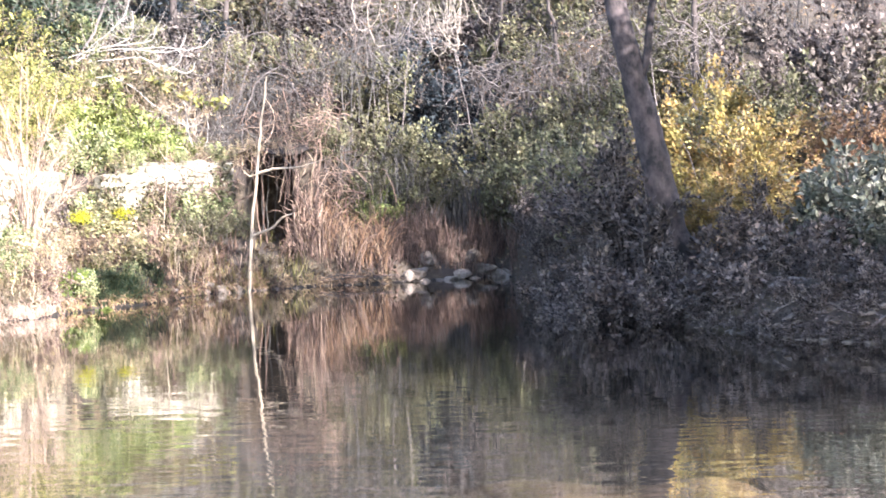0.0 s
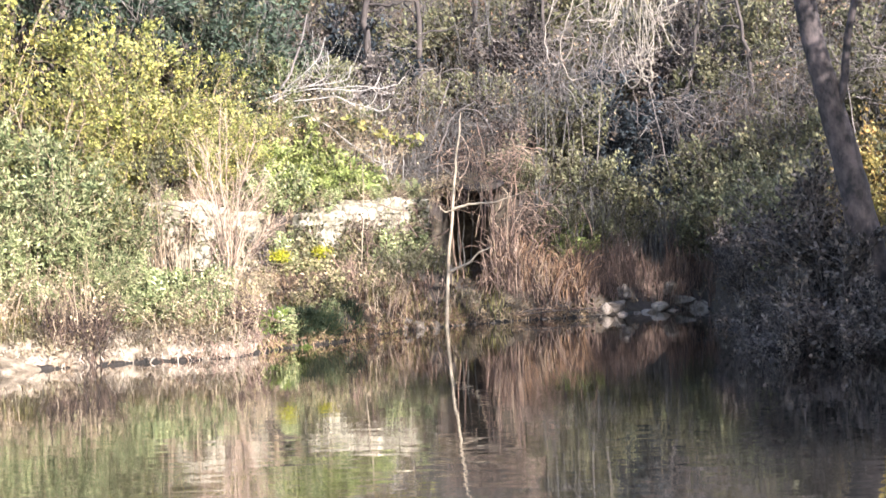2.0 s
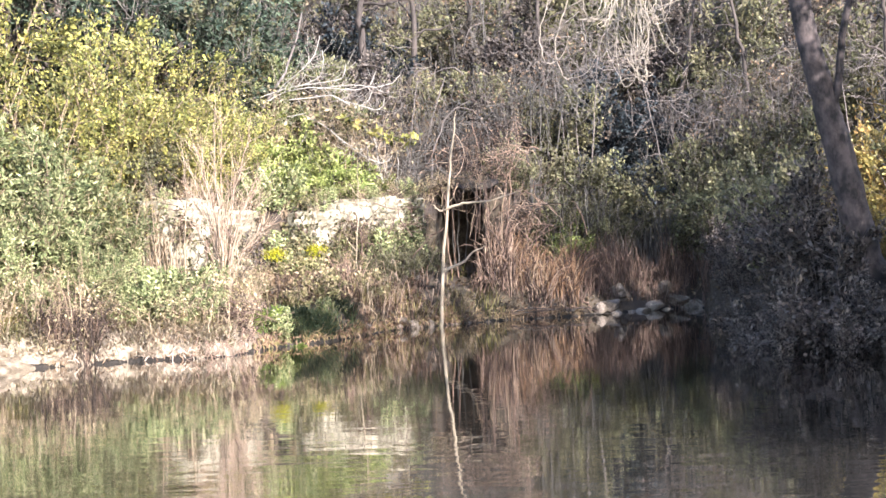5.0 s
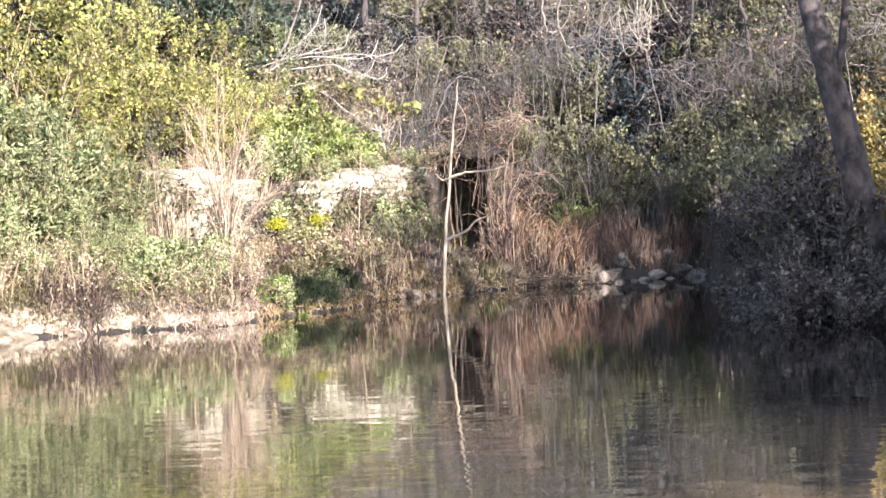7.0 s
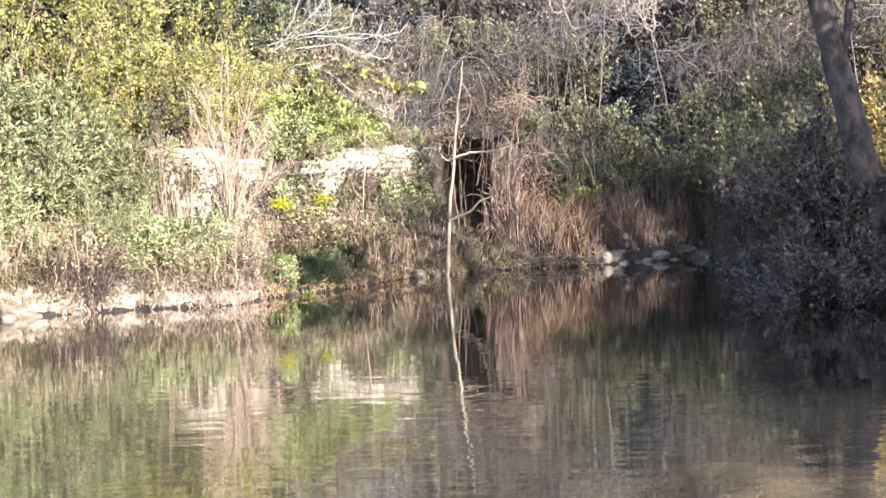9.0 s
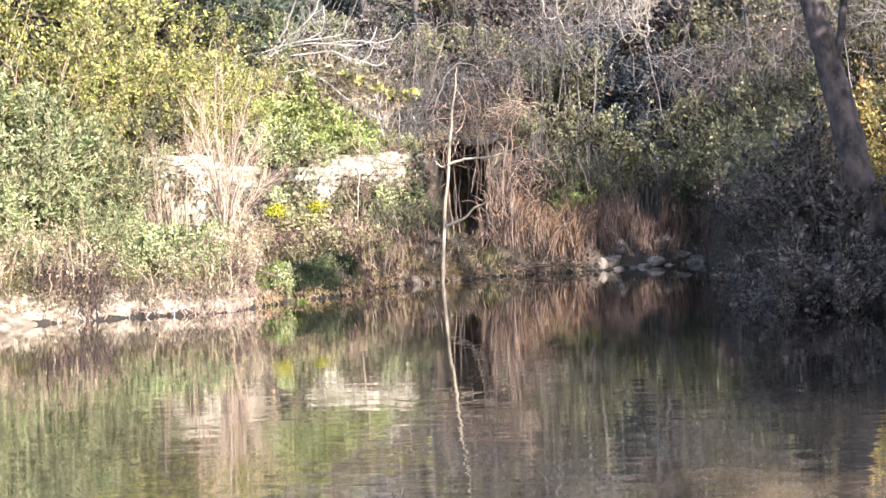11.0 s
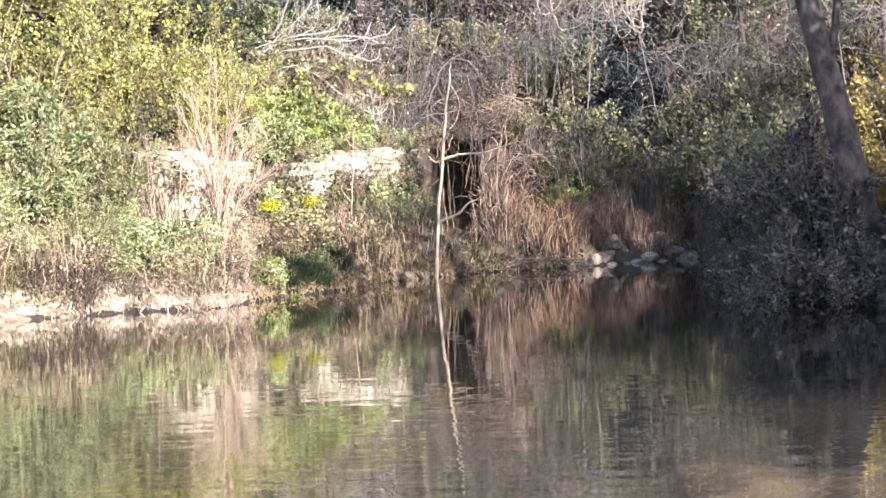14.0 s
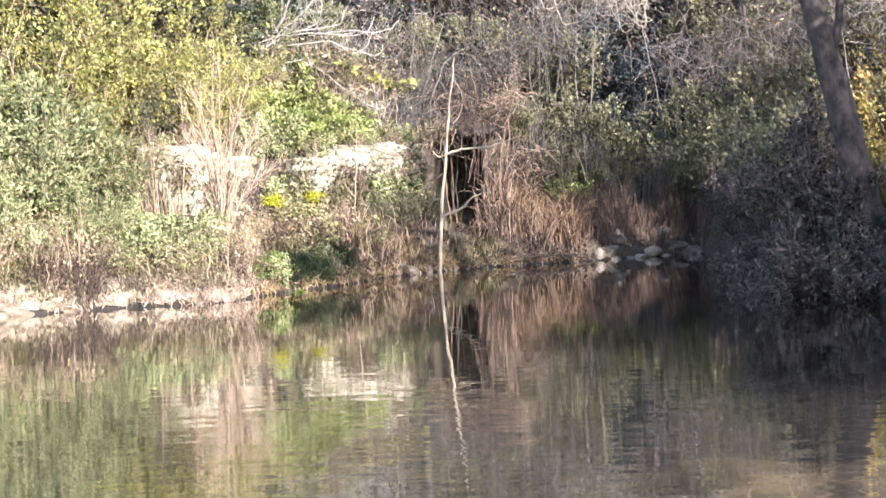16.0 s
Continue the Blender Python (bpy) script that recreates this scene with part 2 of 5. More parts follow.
M_YELLOW = leaf_material("yellow_green_leaves", [(0.035, 0.043, 0.018), (0.16, 0.17, 0.06), (0.34, 0.325, 0.09), (0.09, 0.10, 0.045), (0.58, 0.52, 0.15)], 0.13)
M_LIME = leaf_material("fresh_green_leaves", [(0.08, 0.105, 0.03), (0.25, 0.30, 0.09), (0.46, 0.49, 0.19)], 0.13)
M_GREY = leaf_material("grey_green_leaves", [(0.05, 0.066, 0.028), (0.19, 0.225, 0.10), (0.48, 0.48, 0.26)], 0.13, 0.65)
M_OLIVE = leaf_material("olive_leaves", [(0.042, 0.041, 0.026), (0.115, 0.111, 0.06), (0.225, 0.212, 0.12), (0.088, 0.097, 0.05)], 0.22)
M_DARK = leaf_material("dark_evergreen_leaves", [(0.018, 0.0148, 0.0138), (0.074, 0.061, 0.056), (0.158, 0.131, 0.118), (0.27, 0.225, 0.196)], 0.15, 0.65)
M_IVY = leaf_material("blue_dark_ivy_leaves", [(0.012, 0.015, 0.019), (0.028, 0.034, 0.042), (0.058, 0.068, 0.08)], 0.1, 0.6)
M_GOLD = leaf_material("golden_leaves", [(0.09, 0.075, 0.03), (0.29, 0.22, 0.07), (0.44, 0.35, 0.11), (0.30, 0.19, 0.07), (0.19, 0.175, 0.07), (0.48, 0.40, 0.17)], 0.28)
M_ORANGE = leaf_material("russet_leaves", [(0.12, 0.075, 0.04), (0.24, 0.145, 0.07), (0.34, 0.235, 0.12)], 0.3)
M_MULCH = leaf_material("rotting_leaves", [(0.035, 0.027, 0.026), (0.10, 0.077, 0.07), (0.19, 0.155, 0.14)], 0.03, 0.8)
M_LITTER = leaf_material("dead_leaves", [(0.09, 0.06, 0.038), (0.18, 0.122, 0.075), (0.31, 0.235, 0.155)], 0.1, 0.7)
M_GRASS = leaf_material("dry_grass_blades", [(0.16, 0.12, 0.07), (0.36, 0.28, 0.17), (0.54, 0.44, 0.30), (0.20, 0.21, 0.09)], 0.25, 0.6)
M_WEED = leaf_material("withered_weed_leaves", [(0.04, 0.042, 0.02), (0.13, 0.125, 0.055), (0.26, 0.23, 0.12), (0.38, 0.31, 0.20)], 0.14, 0.6)
M_PALEGRASS = leaf_material("bleached_grass_blades", [(0.30, 0.235, 0.165), (0.50, 0.42, 0.32), (0.64, 0.56, 0.46)], 0.25, 0.6)
M_DOCK = leaf_material("dock_leaves", [(0.06, 0.09, 0.025), (0.13, 0.18, 0.045), (0.22, 0.27, 0.075)], 0.25)
M_GREENGRASS = leaf_material("green_grass_blades", [(0.03, 0.055, 0.035), (0.075, 0.115, 0.07), (0.17, 0.21, 0.11)], 0.25, 0.5)
M_LAUREL = leaf_material("laurel_leaves", [(0.05, 0.056, 0.042), (0.13, 0.138, 0.104), (0.27, 0.262, 0.212)], 0.2, 0.5)
M_SEDGE = leaf_material("yellow_olive_blades", [(0.06, 0.06, 0.022), (0.17, 0.16, 0.06), (0.30, 0.265, 0.11), (0.40, 0.33, 0.19)], 0.25, 0.6)
M_PINE = leaf_material("deep_green_leaves", [(0.018, 0.028, 0.021), (0.048, 0.07, 0.05), (0.11, 0.14, 0.095)], 0.12, 0.6)
M_MOSS = leaf_material("yellow_moss", [(0.22, 0.24, 0.02), (0.42, 0.40, 0.03), (0.50, 0.46, 0.05)], 0.2, 0.8)

# ---- mesh helpers ----
def raw_mesh(name, verts, faces):
    """A mesh from arrays: vertices (n, 3) and faces (m, 3) or (m, 4)."""
    me = bpy.data.meshes.new(name)
    verts = np.asarray(verts, dtype=np.float32)
    faces = np.asarray(faces, dtype=np.int32)
    k = faces.shape[1]
    me.vertices.add(len(verts))
    me.vertices.foreach_set("co", verts.ravel())
    me.loops.add(faces.size)
    me.loops.foreach_set("vertex_index", faces.ravel())
    me.polygons.add(len(faces))
    me.polygons.foreach_set("loop_start", np.arange(0, faces.size, k, dtype=np.int32))
    me.update(calc_edges=True)
    return me


def piece(name, me, material, parent=None, label="", smooth=False):
    ob = new(name, me)
    if not me.materials:
        me.materials.append(material)
    if smooth:
        me.polygons.foreach_set("use_smooth", np.ones(len(me.polygons), dtype=bool))
    if parent is not None:
        ob.parent = parent
    if label:
        ob["label"] = label
    return ob


def part(name, bm, material, parent, label=""):
    me = bpy.data.meshes.new(name)
    bm.to_mesh(me)
    bm.free()
    return piece(name, me, material, parent, label)


def unit(v):
    return v / (np.linalg.norm(v, axis=-1, keepdims=True) + 1e-9)


def tubes(paths, radii, sides=3):
    """Tapered tubes along paths (n, k, 3) with radii (n, k)."""
    paths = np.asarray(paths, float)
    n, k, _ = paths.shape
    way = unit(np.gradient(paths, axis=1))
    side = unit(np.cross(way, np.array([0.83, 0.51, 0.21])))
    other = np.cross(way, side)
    ang = np.linspace(0, 2 * np.pi, sides, endpoint=False)
    ring = side[:, :, None] * np.cos(ang)[:, None] + other[:, :, None] * np.sin(ang)[:, None]
    verts = paths[:, :, None] + ring * np.asarray(radii)[:, :, None, None]
    idx = np.arange(n * k * sides).reshape(n, k, sides)
    a, b = idx[:, :-1], idx[:, 1:]
    faces = np.stack([a, np.roll(a, -1, axis=2), np.roll(b, -1, axis=2), b], axis=-1)
    return verts.reshape(-1, 3), faces.reshape(-1, 4)


def leaf_soup(rng, places, size, wide=0.27, droop=0.1, face=None, way=None):
    """Folded pointed leaves at places (n, 3); way: the shoots that they follow."""
    n = len(places)
    length = size * rng.uniform(0.6, 1.35, n)[:, None]
    stray = rng.normal(size=(n, 3))
    along = unit((stray if way is None else stray * 0.55 + way) + np.array([0, 0, -droop]))
    up = rng.normal(size=(n, 3)) + np.array([0.15, -0.35, 0.55] if face is None else face)
    side = unit(np.cross(along, up))
    top = np.cross(side, along)
    tip = places + along * length
    mid = places + along * length * 0.45 + top * length * 0.10
    left, right = mid + side * length * wide, mid - side * length * wide
    verts = np.stack([places, left, tip, right], axis=1).reshape(-1, 3)
    base = np.arange(n)[:, None] * 4
    faces = np.concatenate([base + [0, 1, 2], base + [0, 2, 3]])
    return verts, faces


def blades(rng, roots, length, width, lean=0.5, bend=None):
    """Arching grass blades: five points each, three faces."""
    n = len(roots)
    ang = rng.uniform(0, 2 * np.pi, n)
    out = np.stack([np.cos(ang), np.sin(ang), np.zeros(n)], 1)
    if bend is not None:
        out = unit(out + np.asarray(bend))
    h = (length * rng.uniform(0.5, 1.2, n))[:, None]
    l = (lean * rng.uniform(0.3, 1.4, n))[:, None]
    side = np.stack([-out[:, 1], out[:, 0], np.zeros(n)], 1) * width
    up = np.array([0, 0, 1.0])
    mid = roots + up * h * 0.6 + out * h * l * 0.35
    tip = roots + up * h * (1 - 0.35 * l) + out * h * l
    verts = np.stack([roots - side, roots + side, mid + side * 0.8, mid - side * 0.8, tip], 1).reshape(-1, 3)
    b = np.arange(n)[:, None] * 5
    faces = np.concatenate([b + [0, 1, 2], b + [0, 2, 3], b + [3, 2, 4]])
    return verts, faces


def curve(p0, p1, p2, k):
    """Points on quadratic arcs from p0 by p1 to p2, each (n, 3)."""
    t = np.linspace(0, 1, k)[None, :, None]
    return p0[:, None] * (1 - t) ** 2 + 2 * p1[:, None] * t * (1 - t) + p2[:, None] * t ** 2


def sample(rng, paths, n, lo, hi, uneven=0.0):
    """n random points on the paths between the shares lo and hi of their length, with the way they run; uneven: how much some paths are favoured."""
    m, k, _ = paths.shape
    if uneven:
        share = np.exp(rng.normal(size=m) * uneven)
        i = rng.choice(m, n, p=share / share.sum())
    else:
        i = rng.integers(0, m, n)
    t = rng.uniform(lo, hi, n) * (k - 1)
    j = np.minimum(t.astype(int), k - 2)
    f = (t - j)[:, None]
    a, b = paths[i, j], paths[i, j + 1]
    return a + (b - a) * f, unit(b - a)


def join(*soups):
    verts, faces, n = [], [], 0
    for v, f in soups:
        verts.append(v)
        faces.append(f + n)
        n += len(v)
    return np.concatenate(verts), np.concatenate(faces)


def branching(rng, height, spread, stems, twigs, thick, lift=0.5, twig_len=0.28, wobble=0.06, foot=0.12):
    """Stems and two orders of twigs of a shrub that stands at the origin."""
    ang = rng.uniform(0, 2 * np.pi, stems)
    rad = spread * np.sqrt(rng.uniform(0.02, 1, stems))
    end = np.stack([np.cos(ang) * rad, np.sin(ang) * rad, height * rng.uniform(0.45, 1.08, stems) * (1.05 - 0.4 * (rad / spread) ** 2)], 1)
    start = np.stack([np.cos(ang), np.sin(ang), np.zeros(stems)], 1) * spread * foot * rng.uniform(0, 1, (stems, 1))
    start[:, 2] = -0.15
    mid = start * 0.4 + end * 0.6
    mid[:, :2] = start[:, :2] + (end - start)[:, :2] * (0.25 + 0.2 * rng.uniform(size=(stems, 1)))
    mid[:, 2] = end[:, 2] * (0.45 + 0.35 * lift)
    main = curve(start, mid, end, 7)
    main[:, 1:] += rng.normal(size=main[:, 1:].shape) * wobble * 0.5
    r = thick * rng.uniform(0.6, 1.2, (stems, 1)) * np.linspace(1, 0.3, 7)[None]
    soups = []
    p, w = sample(rng, main, twigs, 0.3, 1.0)
    size = twig_len * height * rng.uniform(0.4, 1.2, (twigs, 1))
    turn = unit(w * 0.7 + rng.normal(size=w.shape) * 0.7 + np.array([0, 0, 0.25]))
    q2 = p + turn * size + np.array([0, 0, 0.12]) * size
    q1 = p + turn * size * 0.5 + rng.normal(size=p.shape) * size * 0.14
    tw = curve(p, q1, q2, 4)
    soups.append(tubes(tw, thick * 0.28 * np.linspace(1, 0.4, 4)[None] * np.ones((twigs, 1)), 3))
    p2, w2 = sample(rng, tw, twigs, 0.2, 1.0)
    s2 = size * 0.5
    turn = unit(w2 * 0.6 + rng.normal(size=w2.shape))
    tw2 = curve(p2, p2 + turn * s2 * 0.5 + rng.normal(size=p2.shape) * s2 * 0.12, p2 + turn * s2, 3)
    soups.append(tubes(tw2, thick * 0.16 * np.linspace(1, 0.5, 3)[None] * np.ones((twigs, 1)), 3))
    return main, r, join(*soups), tw, tw2


def shrub(seed, name, label, category, height, spread, stems, twigs, n_leaves, leaf, m_stem, m_leaf,
          thick=0.022, lift=0.5, twig_len=0.28, wide=0.26, droop=0.15, puff=0.06, foot=0.12, group="", clump=0.9):
    """A shrub at the origin: a base that carries its stems and its foliage."""
    rng = np.random.default_rng(seed)
    ob = tagged(new(name), label, category, group)
    main, r, wood, tw, tw2 = branching(rng, height, spread, stems, twigs, thick, lift, twig_len, foot=foot)
    for i in range(stems):
        piece("stem", raw_mesh("stem", *tubes(main[i:i + 1], r[i:i + 1], 5)), m_stem, ob)
    tagged(piece("twig_work", raw_mesh("twig_work", *wood), m_stem, ob), kind="stuff")
    if n_leaves:
        a, aw = sample(rng, tw, n_leaves * 2 // 3, 0.1, 1.0, clump)
        b, bw = sample(rng, tw2, n_leaves - n_leaves * 2 // 3, 0.0, 1.0, clump)
        at = np.concatenate([a, b]) + rng.normal(size=(n_leaves, 3)) * puff * 0.7
        piece("foliage", raw_mesh("foliage", *leaf_soup(rng, at, leaf, wide, droop, way=np.concatenate([aw, bw]))), m_leaf, ob)
    return ob


# ---- the lie of the land ----
SHORE_X = (-60, -30, -20, -12, -8.2, -5.7, -3.9, -3.5, -3.0, -2.05, -1.0, 0.05, 1.45, 3.3, 4.8, 6.2, 6.7, 7.6, 8.7, 9.8, 11.5, 13.0, 16.0, 22.0, 30.0)
SHORE_Y = (-10, 22, 32, 36.5, 38.2, 39.3, 39.5, 40.8, 41.7, 42.7, 45.0, 45.8, 46.8, 47.5, 48.3, 48.9, 39.0, 34.9, 32.6, 31.4, 29.0, 25.0, 20.0, 8.0, -12)
WALL_X = (-60, -12, -7.2, -4.7, -2.9, 0.05, 0.13, 0.25, 1.1, 1.22, 3.0, 6.0, 8.0, 40)
WALL_Y = (40, 42.5, 44.2, 45.1, 46.1, 47.4, 47.6, 50.2, 50.2, 48.2, 50.0, 51.5, 47.5, 47)
STEP_X = (-60, -7.6, -6.6, 1.1, 1.25, 3, 8, 40)
STEP_Y = (3.0, 2.4, 0.35, 0.35, 1.0, 2.2, 4.0, 5.0)


def smooth(t):
    t = np.clip(t, 0, 1)
    return t * t * (3 - 2 * t)


def lump(x, y, a, b):
    return np.sin(x * a + 1.3 * np.sin(y * b + 0.7)) * np.sin(y * a * 1.17 + 1.1 * np.sin(x * b * 0.9 + 2.1))


def shore(x):
    """The waterline's y at x."""
    x = np.asarray(x, float)
    return np.interp(x, SHORE_X, SHORE_Y) + 0.10 * lump(x, x * 0, 2.3, 1.1) + 0.05 * lump(x, x * 0, 7.1, 3.0)


def land(x, y):
    """Height of the ground at x, y; the water stands at 0."""
    x, y = np.asarray(x, float), np.asarray(y, float)
    s = shore(x)
    d = y - s
    w = np.maximum(np.interp(x, WALL_X, WALL_Y), s + 1.0)
    step = np.interp(x, STEP_X, STEP_Y)
    bed = np.maximum(d * 1.6 - 0.05, -0.95 + 0.05 * lump(x, y, 0.8, 0.5))
    bar = (0.74 + 0.12 * lump(x, y, 1.9, 1.1)) * np.exp(-(((x - 3.9 + 0.2 * np.sin(y * 1.7)) / 1.75) ** 4) - (((y - 20.2 + 0.4 * np.sin(x * 1.9)) / 3.2) ** 2))
    bed = np.maximum(bed, -0.95 + bar)
    lip = np.interp(x, (-4.0, -3.4), (0.44, 0.24))
    slope = lip * (1 - np.exp(-np.maximum(d, 0) / 0.22)) + 1.05 * np.clip(d / np.maximum(w - s, 0.5), 0, 1) ** 0.85
    up = smooth((y - w) / step)
    back = np.maximum(y - w - step * 0.5 - np.interp(x, (-9, -6.5, 0.5, 2.5), (0.3, 1.9, 1.9, 0.3)), 0)
    hill = np.interp(x, (-2.2, -0.5, 1.5, 3.0), (1.35, 1.65, 1.65, 1.35)) * up + 26 * (1 - np.exp(-back / 46))
    dry = slope + hill + (0.07 * lump(x, y, 1.7, 0.9) + 0.04 * lump(x, y, 4.9, 2.3)) * np.clip(d / 0.8, 0, 1)
    mound = 0.55 * np.exp(-((x - 9.0) / 1.5) ** 4) * smooth(d / 1.1) * smooth((38.0 - y) / 2.5)
    z = np.where(d > 0, dry + mound, bed)
    near = -0.95 + 2.65 * smooth((3.4 - y) / 2.6)
    return np.maximum(z, near)


def build_ground():
    def axis(lo, hi, step, far):
        core = np.arange(lo, hi + 1e-6, step)
        out = np.geomspace(step, far, 46)
        return np.concatenate([lo - out[::-1], core, hi + out])
    xs, ys = axis(-13, 17, 0.14, 1500), axis(30, 57, 0.14, 1500)
    ys = np.concatenate([ys[ys < 13], np.arange(13, 30, 0.3), ys[ys >= 30]])
    ys = np.concatenate([ys[ys < -6], np.arange(-6, 13, 0.6), ys[ys >= 13]])
    gx, gy = np.meshgrid(xs, ys)
    gz = land(gx, gy)
    verts = np.stack([gx, gy, gz], -1).reshape(-1, 3)
    idx = np.arange(gx.size).reshape(gx.shape)
    faces = np.stack([idx[:-1, :-1], idx[:-1, 1:], idx[1:, 1:], idx[1:, :-1]], -1).reshape(-1, 4)
    me = raw_mesh("ground", verts, faces)
    me.materials.append(M_SOIL)
    for extra in (M_SAND, M_SILT, M_CLAY):
        me.materials.append(extra)
    high, mid = verts[faces][:, :, 2].max(1), verts[faces].mean(1)
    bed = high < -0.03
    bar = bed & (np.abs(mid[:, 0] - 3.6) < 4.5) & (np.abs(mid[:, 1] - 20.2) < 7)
    # dark soil stays below the clay, as the undercut's shaded line
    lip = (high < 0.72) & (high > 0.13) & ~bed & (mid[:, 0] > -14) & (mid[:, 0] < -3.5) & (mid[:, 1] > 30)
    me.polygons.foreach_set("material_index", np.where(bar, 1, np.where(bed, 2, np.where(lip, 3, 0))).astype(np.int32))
    ob = piece("ground", me, M_SOIL, smooth=True)
    return tagged(ob, "brown river bank and hillside under leaf litter", "ground", kind="structure")


build_ground()
me = raw_mesh("water", [(-400, -60, 0), (400, -60, 0), (400, 90, 0), (-400, 90, 0)], [(0, 1, 2, 3)])
river = piece("water", me, M_WATER)
river.visible_shadow = False        # daylight reaches the bed through the clear water
tagged(river, "calm dark green river with faint ripples", "water", kind="structure")


def undercut_strip():
    """A dark strip along the waterline, coloured as the shade of an undercut."""
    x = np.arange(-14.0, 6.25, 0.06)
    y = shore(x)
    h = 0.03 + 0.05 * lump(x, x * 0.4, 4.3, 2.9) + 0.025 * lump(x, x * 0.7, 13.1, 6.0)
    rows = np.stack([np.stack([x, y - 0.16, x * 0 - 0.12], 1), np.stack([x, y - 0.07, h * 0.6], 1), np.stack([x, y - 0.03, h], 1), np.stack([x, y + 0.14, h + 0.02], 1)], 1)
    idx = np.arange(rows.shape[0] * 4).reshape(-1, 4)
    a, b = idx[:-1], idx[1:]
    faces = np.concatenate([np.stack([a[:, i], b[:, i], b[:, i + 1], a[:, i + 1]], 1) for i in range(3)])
    ob = piece("waterline_mud", raw_mesh("waterline_mud", rows.reshape(-1, 3), faces), M_UNDERCUT)
    return tagged(ob, "dark strip standing for the shade under the bank edge", "mud", kind="structure")


undercut_strip()


def on_land(x, y, lift=0.0):
    return float(land(x, y)) + lift


def stand(ob, x, y, lift=0.0):
    ob.location = (x, y, on_land(x, y, lift))
    return ob


def repeat(ob, x, y, k=1.0, turn=0.0, lift=0.0):
    return copy_thing(ob, pose(x, y, on_land(x, y, lift), 0, 0, turn) @ Matrix.Scale(k, 4))

# ---- the old stone wall ----
def stone_block(seed):
    """A roughly squared block, one unit each way, with worn edges."""
    rng = random.Random(seed)
    bm = bmesh.new()
    bmesh.ops.create_cube(bm, size=1)
    for v in bm.verts:
        v.co += Vector([rng.uniform(-0.07, 0.07) for _ in range(3)])
    bmesh.ops.bevel(bm, geom=list(bm.edges), offset=0.10, segments=1, affect="EDGES")
    for v in bm.verts:
        v.co += Vector([rng.uniform(-0.03, 0.03) for _ in range(3)])
    me = bpy.data.meshes.new("stone")
    bm.to_mesh(me)
    bm.free()
    me.materials.append(M_STONE)
    return me


BLOCKS = [stone_block(s) for s in range(7)]


def stone_wall(seed, label, a, b, foot, heights, thick=0.5):
    """A retaining wall from a to b: a rough core with courses of single blocks before it; heights: its broken top along the way."""
    rng = random.Random(seed)
    ax, bx = Vector((*a, 0)), Vector((*b, 0))
    run = bx - ax
    length = run.length
    turn = math.atan2(run.y, run.x)
    wall = tagged(new("stone_wall"), label, "wall", "old stone walls", "structure")
    wall.matrix_basis = Matrix.Translation((a[0], a[1], foot)) @ Matrix.Rotation(turn, 4, "Z")
    n = 14
    xs = np.linspace(0, length, n)
    tops = np.interp(xs / length, np.linspace(0, 1, len(heights)), heights)
    bm = bmesh.new()
    rows = []
    for x, h in zip(xs, tops):
        h = h - 0.08 + rng.uniform(-0.05, 0.05)
        rows.append([bm.verts.new(c) for c in ((x, 0.0, -0.6), (x, 0.03, h), (x, thick, h + 0.02), (x, thick, -0.6))])
    for p, q in zip(rows, rows[1:]):
        for i in range(4):
            bm.faces.new((p[i], q[i], q[(i + 1) % 4], p[(i + 1) % 4]))
    bm.faces.new(rows[0][::-1])
    bm.faces.new(rows[-1])
    bmesh.ops.recalc_face_normals(bm, faces=bm.faces)
    part("core", bm, M_CORE, wall, "brown crumbling mortar core")
    x = 0.0
    while x < length - 0.05:
        w = rng.uniform(0.42, 0.95)
        top = float(np.interp((x + w / 2) / length, np.linspace(0, 1, len(heights)), heights)) + rng.uniform(-0.08, 0.08)
        z = -0.3 + rng.uniform(-0.12, 0.0)
        while z < top - 0.08:
            h = min(rng.uniform(0.34, 0.55) if z < 0.45 else rng.uniform(0.24, 0.46), max(0.14, top - z))
            cut = rng.random() < 0.3 and w > 0.45
            for k in range(2 if cut else 1):
                ww = w / 2 if cut else w
                if rng.random() < 0.05:
                    continue
                ob = new("stone", rng.choice(BLOCKS))
                ob.parent = wall
                ob.matrix_basis = (Matrix.Translation((x + ww * (k + 0.5) + rng.uniform(-0.03, 0.03), 0.12 + rng.uniform(-0.05, 0.06), z + h / 2 + rng.uniform(-0.02, 0.02)))
                                   @ Euler((rng.uniform(-.06, .06), rng.uniform(-.05, .05), rng.uniform(-.08, .08))).to_matrix().to_4x4()
                                   @ Matrix.Diagonal((ww * 1.2, 0.36, h * 1.2, 1)))
            z += h
        x += w
    return wall


def hollow_roof():
    """A soil ledge added to roof the hollow beside the wall and darken it."""
    bm = bmesh.new()
    rng = random.Random(4)
    rows = []
    for i in range(9):
        x = -0.15 + i * 0.21
        low = 2.92 + 0.10 * math.sin(i * 0.8) + rng.uniform(-0.06, 0.06)
        front = 47.5 + 0.09 * i + rng.uniform(-0.12, 0.12)
        rows.append([bm.verts.new(c) for c in ((x, front, low + 0.1), (x, front + 0.15, 3.08 + rng.uniform(-.06, .06)), (x, 49.4, 3.2), (x, 51.2, 3.5), (x, 51.2, 2.9), (x, front + 0.5, low))])
    for p, q in zip(rows, rows[1:]):
        for i in range(6):
            bm.faces.new((p[i], q[i], q[(i + 1) % 6], p[(i + 1) % 6]))
    bm.faces.new(rows[0][::-1])
    bm.faces.new(rows[-1])
    bmesh.ops.recalc_face_normals(bm, faces=bm.faces)
    ob = part("hollow_roof", bm, M_SOIL, None)
    return tagged(ob, "added brown soil ledge that keeps the hollow dark", "earth bank", kind="structure")


